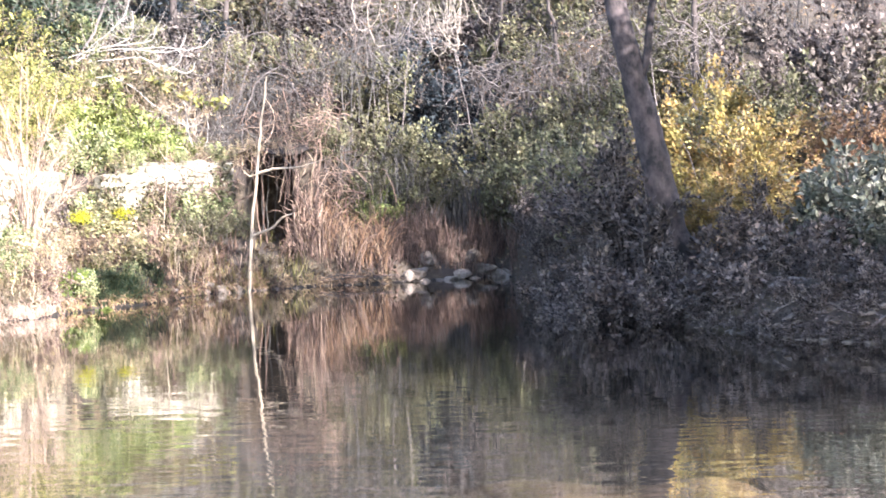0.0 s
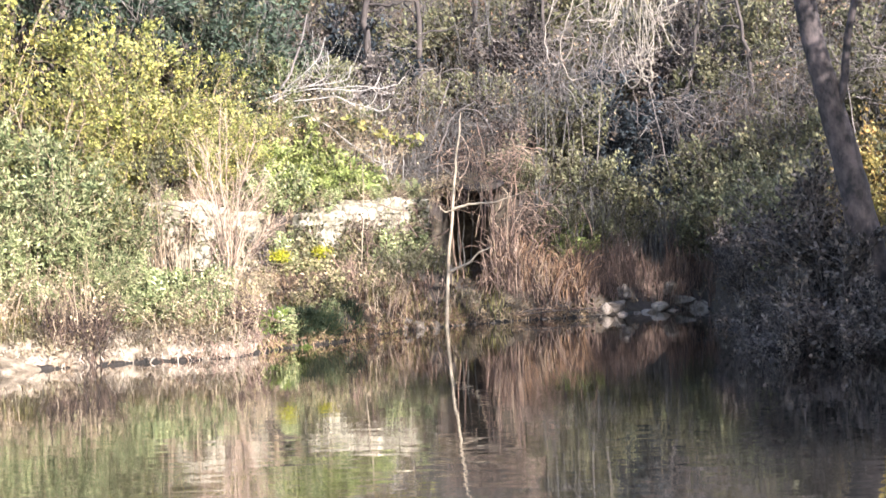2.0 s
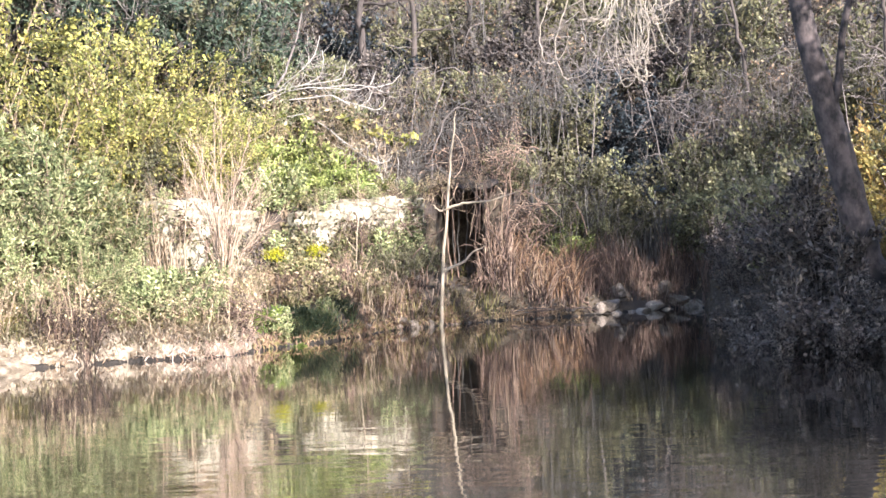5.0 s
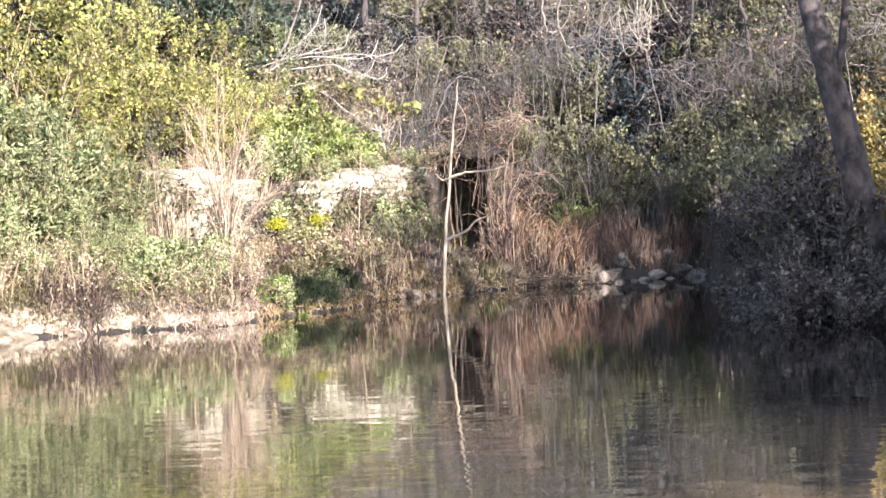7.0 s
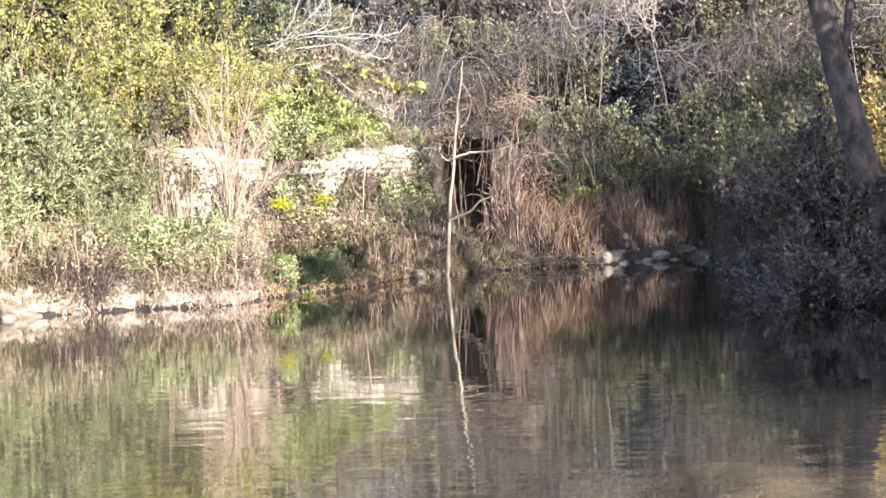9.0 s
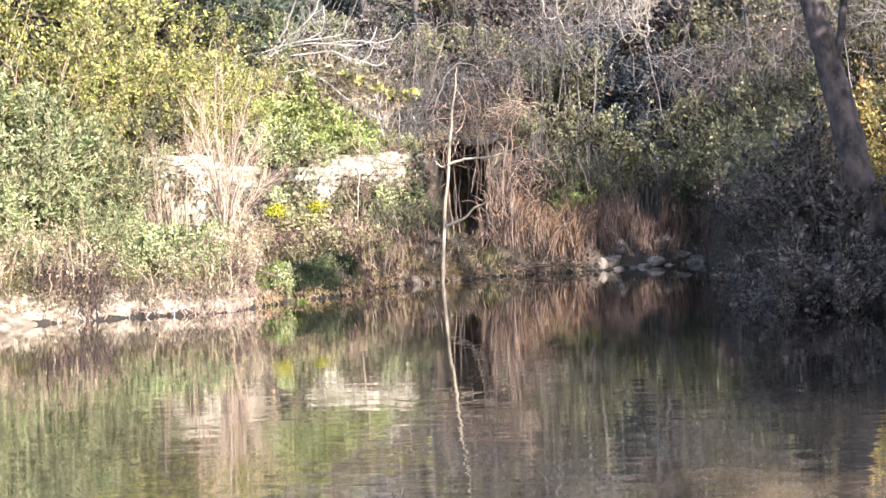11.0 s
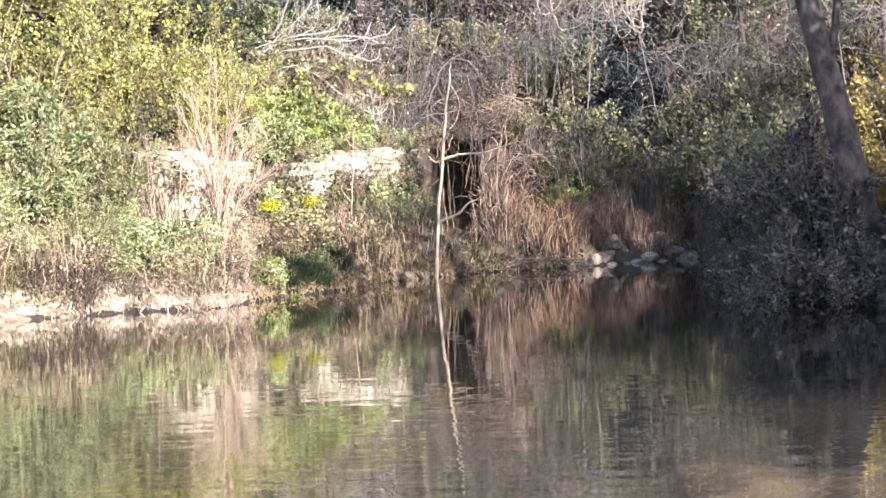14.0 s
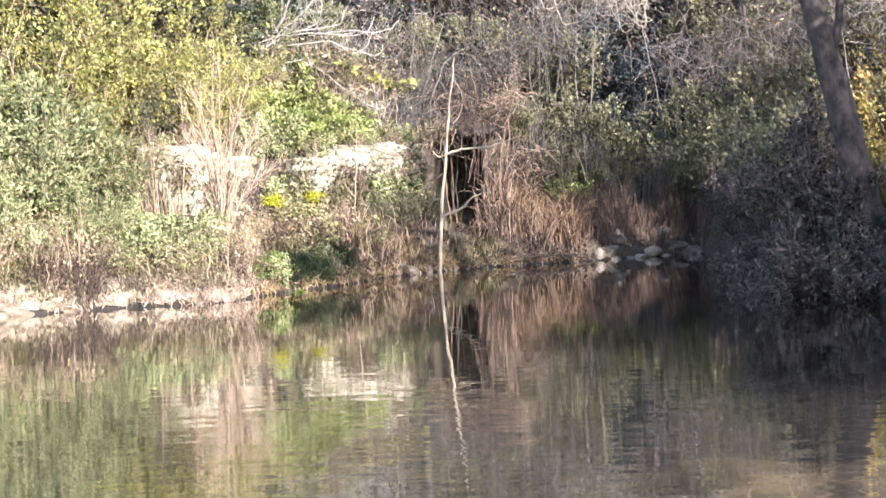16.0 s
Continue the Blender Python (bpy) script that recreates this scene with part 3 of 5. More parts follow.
hollow_roof()
stone_wall(3, "ruined pale limestone wall, sunlit, beside the bare shrub", (-6.9, 44.2), (-3.9, 45.3), 1.05, (1.3, 1.75, 1.95, 1.9, 1.75, 1.3))
stone_wall(8, "pale limestone retaining wall with mossy joints", (-3.1, 45.95), (-0.3, 47.26), 1.15, (1.35, 1.6, 1.6, 1.7, 1.72, 1.5))


# ---- trees ----
def limb(points, radii, sides=8, k=12, wobble=0.0, seed=0):
    """A bent tapered tube through a few points."""
    pts, r = np.array(points, float), np.array(radii, float)
    t = np.linspace(0, len(pts) - 1, k)
    s = np.arange(len(pts))
    path = np.stack([np.interp(t, s, pts[:, i]) for i in range(3)], 1)
    for _ in range(2):
        path[1:-1] = (path[:-2] + 2 * path[1:-1] + path[2:]) / 4
    if wobble:
        path[1:-1] += np.random.default_rng(seed).normal(size=path[1:-1].shape) * wobble
    return tubes(path[None], np.interp(t, s, r)[None], sides)


def grown(name, points, radii, material, parent, sides=6, k=14, wobble=0.012, seed=0, origin=(0, 0, 0)):
    """One limb, branch or cane as a part."""
    v, f = limb(np.array(points, float) - np.array(origin, float), radii, sides, k, wobble, seed)
    return piece(name, raw_mesh(name, v, f), material, parent, smooth=True)


def crown(seed, tips, n, leaf, puff, m_leaf, parent):
    rng = np.random.default_rng(seed)
    at = tips[rng.integers(0, len(tips), n)] + rng.normal(size=(n, 3)) * puff
    return piece("crown", raw_mesh("crown", *leaf_soup(rng, at, leaf)), m_leaf, parent)


def leaning_tree():
    tree = tagged(new("leaning_tree"), "dark-barked tree leaning over the water from the bank", "tree")
    tree.location = (7.95, 37.5, on_land(7.95, 37.5))
    o = np.array(tree.location)
    grown("trunk", [(8.08, 37.5, 0.2), (7.90, 37.5, 0.9), (7.66, 37.5, 1.9), (7.40, 37.5, 3.08), (7.14, 37.5, 4.2), (6.85, 37.5, 5.31), (6.62, 37.6, 6.5), (6.66, 37.7, 7.3)],
          (0.44, 0.33, 0.29, 0.265, 0.24, 0.205, 0.19, 0.14), M_TRUNK, tree, 16, 44, 0.010, 4, o)
    grown("limb", [(7.12, 37.45, 4.0), (7.30, 37.35, 4.6), (7.36, 37.3, 5.3), (7.7, 37.2, 7.2)], (0.09, 0.075, 0.07, 0.05), M_TRUNK, tree, 8, 14, 0.01, 1, o)
    grown("limb", [(6.7, 37.7, 6.9), (6.0, 39.0, 7.25), (4.9, 41.5, 7.2), (4.1, 43.8, 7.05), (3.4, 45.0, 7.3)], (0.11, 0.09, 0.07, 0.045, 0.02), M_TRUNK, tree, 8, 16, 0.03, 2, o)
    rng = np.random.default_rng(5)
    tips = []
    for i in range(9):
        a = rng.uniform(0, 2 * np.pi)
        e = np.array([9.0 + 1.9 * np.cos(a), 36.4 + 2.0 * np.sin(a), rng.uniform(9.0, 12.5)])
        s = np.array([6.65, 37.65, rng.uniform(6.5, 7.2)])
        m = s * 0.45 + e * 0.55 + np.array([0, 0, 0.9])
        grown("limb", [s, m, e], (0.12, 0.08, 0.03), M_TRUNK, tree, 6, 10, 0.03, i, o)
        t = rng.uniform(0.65, 1.05, (60, 1))
        tips.append(s + (e - s) * t + rng.normal(size=(60, 3)) * 0.7 - o)
    tips = np.concatenate(tips)
    # crown above the view, thinned and shifted to spare the sunlit wall
    tips = tips[(tips[:, 2] + o[2] > 7.4) & (tips[:, 0] + o[0] > 8.3)]
    crown(6, tips, 600, 0.15, 0.28, M_OLIVE, tree)
    # a long unseen limb high over the river, added to shade the slope
    grown("limb", [(6.7, 37.7, 7.0), (6.9, 35.0, 8.6), (6.8, 32.4, 9.3), (6.7, 29.8, 9.5)], (0.12, 0.09, 0.06, 0.02), M_TRUNK, tree, 8, 16, 0.03, 44, o)
    tips = np.array([6.7, 30.5, 9.4]) - o + rng.normal(size=(160, 3)) * np.array([0.75, 0.75, 0.25])
    crown(8, tips, 800, 0.2, 0.12, M_OLIVE, tree)
    return tree


leaning_tree()


def shade_tree(seed, label, x, y, height, radius, n, m_leaf, low=0.5, girth=1.0):
    """A broad tree: trunk, limbs and a loose crown; stands unseen to cast shade."""
    rng = np.random.default_rng(seed)
    tree = stand(tagged(new("tree"), label, "tree", "tall trees of the bank"), x, y)
    grown("trunk", [(0, 0, -0.3), (0.1, 0.05, height * 0.25), (-0.1, 0.1, height * 0.5), (0.1, 0, height * 0.8)], np.array((0.34, 0.26, 0.2, 0.08)) * girth, M_BARK, tree, 10, 18, 0.02, seed)
    tips = []
    for i in range(11):
        a = i * 2.4 + rng.uniform(-0.4, 0.4)
        s = np.array([0, 0.05, height * rng.uniform(0.35, 0.7)])
        e = np.array([radius * np.cos(a), radius * np.sin(a), height * rng.uniform(low + 0.08, 1.0)])
        grown("limb", [s, s * 0.5 + e * 0.5 + np.array([0, 0, 0.4]), e], (0.11, 0.07, 0.025), M_BARK, tree, 6, 9, 0.03, i)
        t = rng.uniform(0.3, 1.05, (70, 1))
        tips.append(s + (e - s) * t + rng.normal(size=(70, 3)) * radius * 0.2)
    tips = np.concatenate(tips)
    crown(seed + 1, tips[tips[:, 2] > height * low], n, 0.23, 0.3, m_leaf, tree)
    return tree


# trees outside the view, added to throw shade on bushes, reeds and mud
shade_tree(21, "tall leafy tree added out of view to shade the bank", 12.0, 29.4, 11.0, 2.9, 9500, M_OLIVE)
shade_tree(23, "tall leafy tree added out of view to shade the bank", 15.2, 23.4, 12.0, 3.6, 13000, M_OLIVE)
shade_tree(27, "tall leafy tree added out of view to shade the bank", 17.8, 35.0, 12.5, 2.2, 1500, M_OLIVE)
shade_tree(29, "tall leafy tree added out of view to shade the bank", 17.4, 34.4, 15.0, 1.9, 2000, M_OLIVE, 0.71)
shade_tree(31, "slim leafy tree added out of view to shade the canes", 13.6, 34.6, 12.5, 1.1, 800, M_OLIVE, 0.83, 0.5)


def slender_pole_tree():
    tree = tagged(new("slender_tree"), "thin pale bare tree standing at the waterline", "tree")
    tree.location = (0.09, 45.8, 0.0)
    grown("trunk", [(0, 0, -0.4), (0.02, 0, 0.3), (0.07, 0, 1.2), (0.22, 0, 2.6), (0.33, 0, 3.6), (0.43, 0, 4.3), (0.47, 0, 4.7)], (0.058, 0.045, 0.037, 0.030, 0.024, 0.017, 0.006), M_PALE, tree, 8, 26, 0.010, 2)
    for i, (pts, r) in enumerate((
            ([(0.2, 0, 2.55), (0.6, -0.2, 2.70), (1.1, -0.35, 2.68), (1.85, -0.5, 2.92)], (0.032, 0.026, 0.020, 0.008)),
            ([(0.08, 0, 1.2), (0.5, -0.1, 1.35), (0.75, -0.2, 1.6), (1.05, -0.3, 1.76)], (0.035, 0.03, 0.022, 0.010)),
            ([(0.2, 0, 2.55), (0.05, 0.1, 2.5), (-0.1, 0.1, 2.66)], (0.018, 0.014, 0.006)))):
        grown("branch", pts, r, M_PALE, tree, 6, 14, 0.014, i)
    return tree


slender_pole_tree()


def thin_trunk(seed, x, y, height, r, lean, label, material=None):
    """A bare thin trunk on the hillside with a few side branches."""
    tree = stand(tagged(new("bare_tree"), label, "tree", "bare trees on the hillside"), x, y)
    rng = np.random.default_rng(seed)
    grown("trunk", [(0, 0, -0.3), (lean * 0.3, 0, height * 0.35), (lean * 0.7, 0, height * 0.7), (lean, 0, height)], (r, r * 0.85, r * 0.6, r * 0.3), material or M_BARK, tree, 8, 18, 0.03, seed)
    for i in range(7):
        z = height * rng.uniform(0.3, 0.95)
        a = rng.uniform(0, 2 * np.pi)
        s = np.array([lean * z / height, 0, z])
        e = s + np.array([np.cos(a) * 1.3, np.sin(a) * 0.8, rng.uniform(0.0, 1.3)])
        grown("branch", [s, s * 0.4 + e * 0.6 + np.array([0, 0, -0.15]), e], (r * 0.35, r * 0.25, r * 0.08), material or M_BARK, tree, 5, 9, 0.04, i)
    return tree


thin_trunk(1, -1.55, 51.5, 5.2, 0.12, -0.1, "dark thin bare trunk above the stone wall")
thin_trunk(2, -0.35, 53.0, 4.6, 0.09, 0.05, "dark thin bare trunk among twigs")
thin_trunk(3, 10.9, 50.0, 6.0, 0.11, 0.1, "dark bare trunk behind golden shrubs")
thin_trunk(5, 6.2, 54.0, 5.5, 0.07, 0.9, "thin grey bent trunk in the upper thicket")
thin_trunk(6, 3.0, 54.0, 5.5, 0.07, -0.2, "thin grey bent trunk in the upper thicket")
thin_trunk(7, 8.2, 53.0, 5.0, 0.06, -0.8, "thin grey bent trunk in the upper thicket")
thin_trunk(8, 0.9, 55.0, 5.0, 0.08, 0.4, "dark thin bare trunk in the thicket")


def white_branch_tree():
    """A bleached bare tree whose branches sag and turn up at their tips."""
    tree = stand(tagged(new("bare_white_tree"), "bleached bare tree with upturned branch tips", "tree"), -4.3, 48.9)
    o = np.array(tree.location)
    grown("trunk", [(-4.3, 48.9, 2.6), (-4.35, 48.9, 3.8), (-4.15, 48.9, 4.7), (-3.6, 48.8, 5.35), (-3.1, 48.8, 6.2), (-2.9, 48.8, 7.2)], (0.06, 0.05, 0.045, 0.035, 0.025, 0.015), M_TWIG, tree, 8, 18, 0.02, 3, o)
    y = 48.5
    branches = (
        [(-3.91, y, 5.24), (-3.46, y, 5.39), (-2.90, y - .2, 5.49), (-2.34, y - .2, 5.53), (-1.97, y - .2, 5.60), (-1.89, y - .2, 5.93)],
        [(-3.75, y, 5.15), (-3.24, y, 5.39), (-2.68, y - .2, 5.43), (-2.12, y - .2, 5.37), (-1.68, y - .2, 5.32), (-1.34, y - .2, 5.41), (-1.22, y - .2, 5.74)],
        [(-2.74, y, 5.37), (-2.18, y, 5.44), (-1.67, y - .2, 5.45), (-1.23, y - .2, 5.36), (-0.83, y - .2, 5.45), (-0.66, y - .2, 5.64)],
        [(-3.25, y, 5.16), (-2.74, y, 5.20), (-2.24, y - .2, 5.24), (-1.96, y - .2, 5.07), (-1.69, y - .2, 4.91), (-1.44, y - .2, 5.02), (-1.31, y - .2, 5.30)],
        [(-2.24, y, 5.22), (-1.96, y, 5.07), (-1.58, y - .2, 4.97), (-1.25, y - .2, 4.84), (-1.07, y - .2, 4.93), (-1.03, y - .2, 5.11)],
        [(-4.11, y, 4.55), (-3.71, y, 4.62), (-3.37, y - .2, 4.75), (-2.92, y - .2, 4.82)],
        [(-2.92, y, 4.79), (-2.38, y, 4.50), (-2.21, y - .2, 4.32), (-1.94, y - .2, 4.09), (-1.61, y - .2, 3.91), (-1.38, y - .2, 4.05), (-1.31, y - .2, 4.24)],
        [(-2.21, y, 4.32), (-1.94, y, 4.09), (-1.50, y - .2, 3.77), (-1.17, y - .2, 3.62), (-1.00, y - .2, 3.67), (-0.90, y - .2, 3.81)],
        [(-1.32, y, 4.27), (-1.25, y, 3.85), (-1.21, y - .2, 3.46), (-1.08, y - .2, 3.00)],
        [(-1.21, y, 3.40), (-1.08, y, 3.00), (-0.88, y - .2, 3.08), (-0.78, y - .2, 3.33), (-0.77, y - .2, 3.92)],
        [(-3.69, y, 5.15), (-3.35, y, 5.53), (-2.95, y - .2, 5.80), (-2.60, y - .2, 6.17), (-2.47, y - .2, 6.61)],
        [(-2.90, y, 5.49), (-2.50, y, 5.67), (-2.41, y - .2, 6.00), (-2.43, y - .2, 6.28)])
    rng = np.random.default_rng(12)
    for i, pts in enumerate(branches):
        pts = np.array(pts)
        arm = grown("branch", pts, np.linspace(0.012, 0.010, len(pts)), M_WHITE, tree, 6, 26, 0.006, i, o)
        twigs = 20
        p, w = sample(rng, pts[None] - o, twigs, 0.05, 0.7)
        ln = rng.uniform(0.25, 0.95, (twigs, 1))
        turn = unit(w * 0.7 + rng.normal(size=w.shape) * 0.75)
        end = p + turn * ln + np.array([0, 0, 0.3]) * ln
        v, f = tubes(curve(p, p + turn * ln * 0.6 - np.array([0, 0, 0.15]) * ln, end, 6), 0.0042 * np.linspace(1, 0.5, 6)[None] * np.ones((twigs, 1)), 3)
        tagged(piece("twig_work", raw_mesh("twig_work", v, f), M_WHITE, arm), kind="stuff")
    return tree


white_branch_tree()


def leaf_spray():
    """Long side shoots with yellow-green leaves."""
    rng = np.random.default_rng(17)
    ob = stand(tagged(new("leafy_sapling"), "thin sapling with sprays of yellow-green leaves", "sapling"), -1.4, 48.3)
    o = np.array(ob.location)
    grown("stem", [(-1.4, 48.3, 2.7), (-1.45, 48.3, 3.5), (-1.5, 48.2, 4.45)], (0.02, 0.016, 0.01), M_TWIG, ob, 6, 10, 0.01, 1, o)
    for i, (a, b) in enumerate((((-1.5, 48.2, 4.45), (-1.98, 48.1, 4.70)), ((-1.5, 48.2, 4.4), (-1.0, 48.0, 4.2)), ((-1.1, 48.1, 4.25), (-0.38, 48.0, 4.1)))):
        a, b = np.array(a), np.array(b)
        arm = grown("branch", [a, (a + b) / 2 + np.array([0, 0, 0.05]), b], (0.012, 0.009, 0.004), M_TWIG, ob, 5, 8, 0.006, i, o)
        t = rng.uniform(0.1, 1.05, (46, 1))
        at = a + (b - a) * t + rng.normal(size=(46, 3)) * np.array([0.04, 0.08, 0.045]) - o
        piece("foliage", raw_mesh("foliage", *leaf_soup(rng, at, 0.17, 0.3, 0.0, (0, -0.6, 1.0))), M_YELLOW, arm)
    return ob


leaf_spray()


def wall_sapling():
    """A thin bare stem that rises from the slope before the wall."""
    ob = stand(tagged(new("thin_sapling"), "thin pale bare sapling before the stone wall", "sapling"), -1.75, 45.3)
    o = np.array(ob.location)
    grown("stem", [(-1.75, 45.3, 0.6), (-1.71, 45.3, 1.5), (-1.62, 45.3, 2.6), (-1.60, 45.3, 3.7)], (0.012, 0.011, 0.009, 0.005), M_PALE, ob, 6, 20, 0.008, 2, o)
    for i, (z, dx, dz) in enumerate(((1.7, -0.25, 0.45), (2.4, 0.22, 0.4), (2.9, -0.18, 0.35))):
        x = -1.72 + (z - 1.0) * 0.05
        grown("branch", [(x, 45.3, z), (x + dx * 0.6, 45.28, z + dz * 0.4), (x + dx, 45.25, z + dz)], (0.009, 0.007, 0.004), M_PALE, ob, 5, 8, 0.006, i, o)
    return ob


wall_sapling()


def arching_bramble():
    """Two bare shoots that arch over the thicket."""
    ob = stand(tagged(new("arching_bramble"), "bare bramble shoots arching over the thicket", "bramble"), 0.01, 48.2)
    o = np.array(ob.location)
    grown("shoot", [(0.01, 48.2, o[2] - 0.1), (0.01, 48.2, 3.81), (0.19, 48.2, 4.19), (0.31, 48.2, 4.57), (0.60, 48.2, 4.84), (0.94, 48.2, 5.00)], (0.014, 0.013, 0.012, 0.011, 0.010, 0.007), M_TWIG, ob, 5, 26, 0.008, 1, o)
    grown("shoot", [(0.60, 48.2, 4.84), (0.99, 48.2, 4.80), (1.25, 48.2, 4.43), (1.35, 48.2, 4.10)], (0.009, 0.008, 0.007, 0.004), M_TWIG, ob, 5, 16, 0.008, 2, o)
    return ob


arching_bramble()


def hanging_vines():
    """Pale looping vines that hang from the high limb."""
    rng = np.random.default_rng(19)
    ob = tagged(new("hanging_vine"), "tangle of pale leafless vines hanging from a limb", "vine")
    ob.location = (4.30, 43.6, 6.7)
    n = 46
    sx = rng.normal(size=n) * 0.42
    top = np.stack([sx, rng.normal(size=n) * 0.35, rng.uniform(-0.1, 0.5, n)], 1)
    drop = rng.uniform(0.5, 1.75, n) * np.exp(-(sx / 1.1) ** 2)
    low = top + np.stack([rng.normal(size=n) * 0.3, rng.normal(size=n) * 0.2, -drop], 1)
    bow = low + np.stack([rng.normal(size=n) * 0.5, rng.normal(size=n) * 0.2, drop * 0.1], 1)
    end = low + np.stack([rng.normal(size=n) * 0.35, rng.normal(size=n) * 0.2, drop * rng.uniform(-0.1, 0.7, n)], 1)
    for i in range(n):
        mid = (top[i] + low[i]) / 2 + rng.normal(size=3) * 0.12
        grown("vine_strand", [top[i], mid, low[i], (bow[i] + low[i]) / 2, end[i]], (0.012, 0.011, 0.010, 0.009, 0.005), M_ROOT, ob, 4, 16, 0.012, i)
    for i, (x, z, w) in enumerate(((-1.35, -1.55, 0.35), (-0.2, -1.75, 0.2), (0.1, -1.6, 0.1), (-1.75, -1.2, 0.25))):
        grown("vine_strand", [(x, 0, 0.2), (x - w, 0.1, z * 0.5), (x - w * 0.4, 0.1, z), (x + w, 0.1, z + 0.15), (x + w * 1.6, 0, z + 0.6)], (0.015, 0.014, 0.013, 0.011, 0.006), M_ROOT, ob, 4, 18, 0.015, 90 + i)
    return ob


hanging_vines()


# ---- shrubs of the sunny bank ----
def cane_fan():
    """Bare straw-coloured canes that fan out from one stool."""
    rng = np.random.default_rng(31)
    ob = stand(tagged(new("cane_shrub"), "bare straw-coloured shrub with fanning canes", "shrub"), -4.25, 41.9)
    n = 18
    for i in range(n):
        a = rng.uniform(-1, 1)
        top = np.array([a * 0.95 + 0.1, rng.uniform(-0.5, 0.5), rng.uniform(1.8, 3.9) * (1 - 0.25 * abs(a))])
        foot = np.array([a * 0.10, rng.uniform(-0.12, 0.12), -0.1])
        mid = np.array([top[0] * 0.12, top[1] * 0.3, top[2] * 0.62])
        path = curve(foot[None], mid[None], top[None], 9)
        path[:, 2:] += rng.normal(size=path[:, 2:].shape) * 0.02
        cane = piece("cane", raw_mesh("cane", *tubes(path, rng.uniform(0.014, 0.034) * np.linspace(1, 0.25, 9)[None], 4)), M_CANE, ob)
        p, w = sample(rng, path, 22, 0.35, 1.0)
        turn = unit(w + rng.normal(size=w.shape) * 0.55)
        ln = rng.uniform(0.2, 0.8, (22, 1))
        tw = curve(p, p + turn * ln * 0.5 + rng.normal(size=p.shape) * 0.04, p + turn * ln + np.array([0, 0, 0.1]), 4)
        twigs = tubes(tw, np.full((22, 1), 0.0065) * np.linspace(1, 0.4, 4)[None], 3)
        tagged(piece("twig_work", raw_mesh("twig_work", *twigs), M_CANE, cane), kind="stuff")
    return ob


cane_fan()
rnd = random.Random(77)


def perch(ob, x, y, z, k):
    """A copy that grows on top of a wall or ledge at height z."""
    return copy_thing(ob, pose(x, y, z, 0, 0, rnd.uniform(0, 360)) @ Matrix.Scale(k, 4))


def scatter(ob, places):
    """Copies of a plant at (x, y, size), each turned its own way."""
    for x, y, k in places:
        repeat(ob, x, y, k, rnd.uniform(0, 360))


# yellow-green broad-leaved bushes
yb = stand(shrub(41, "yellow_bush", "sunlit bush with large yellow-green leaves", "bush", 4.2, 1.7, 12, 190, 7600, 0.112, M_STRAW, M_YELLOW, 0.03, puff=0.11, group="yellow bushes"), -8.3, 43.2)
scatter(yb, ((-6.3, 45.3, 0.42), (-5.3, 45.9, 0.42), (-5.7, 46.6, 0.55), (-4.4, 46.6, 0.45), (-4.9, 47.2, 0.56), (-5.6, 47.8, 0.68), (-4.0, 47.9, 0.42), (-7.1, 44.9, 0.6), (-6.7, 45.8, 0.85), (-10.4, 43.0, 1.1), (-7.6, 47.2, 0.9), (-9.9, 46.5, 1.25), (-12.2, 44.5, 1.2), (-6.9, 43.6, 0.62), (-9.4, 41.9, 0.8)))
# grey-green fine-leaved evergreens at the water's side
gb = stand(shrub(42, "willow_bush", "grey-green fine-leaved bush in the sun", "bush", 3.0, 1.2, 14, 220, 7000, 0.125, M_STRAW, M_GREY, 0.02, wide=0.16, puff=0.07, group="grey-green bushes"), -7.6, 40.9)
scatter(gb, ((-3.5, 49.5, 0.8), (-2.5, 50.0, 0.75), (-4.4, 50.3, 0.9), (-7.9, 42.0, 0.85), (-9.3, 42.2, 1.0), (-6.9, 43.4, 0.55), (-7.2, 42.6, 0.6), (-6.9, 40.2, 0.5), (-8.2, 39.6, 0.5), (-5.9, 40.6, 0.38), (-9.9, 39.2, 0.6), (-9.2, 40.3, 1.05), (-6.7, 41.6, 0.8), (-10.9, 40.2, 1.1), (-8.4, 41.9, 1.05), (-6.3, 40.4, 0.42)))
# deep green evergreens behind the yellow bushes
eg = stand(shrub(44, "evergreen_bush", "tall deep green bush behind the yellow leaves", "bush", 3.4, 1.6, 14, 200, 5600, 0.12, M_TWIG, M_PINE, 0.025, puff=0.09, group="deep green bushes"), -5.4, 49.2)
scatter(eg, ((-6.7, 49.6, 1.25), (-8.2, 48.8, 1.3), (-4.3, 50.4, 1.1), (-9.8, 48.8, 1.3), (-5.2, 51.4, 1.3), (-7.4, 51.2, 1.4)))
# fresh green bushes on top of the wall
lb = stand(shrub(43, "green_bush", "bright fresh green bush on the wall top", "bush", 1.15, 1.0, 12, 140, 4600, 0.08, M_TWIG, M_LIME, 0.016, puff=0.07, group="green bushes"), -2.4, 47.6)
scatter(lb, ((3.1, 49.6, 0.8), (2.6, 49.9, 0.7), (-3.5, 47.1, 1.1), (-1.6, 48.0, 0.75), (-2.9, 48.2, 1.35), (-2.2, 47.0, 0.7), (-3.6, 48.4, 1.3)))

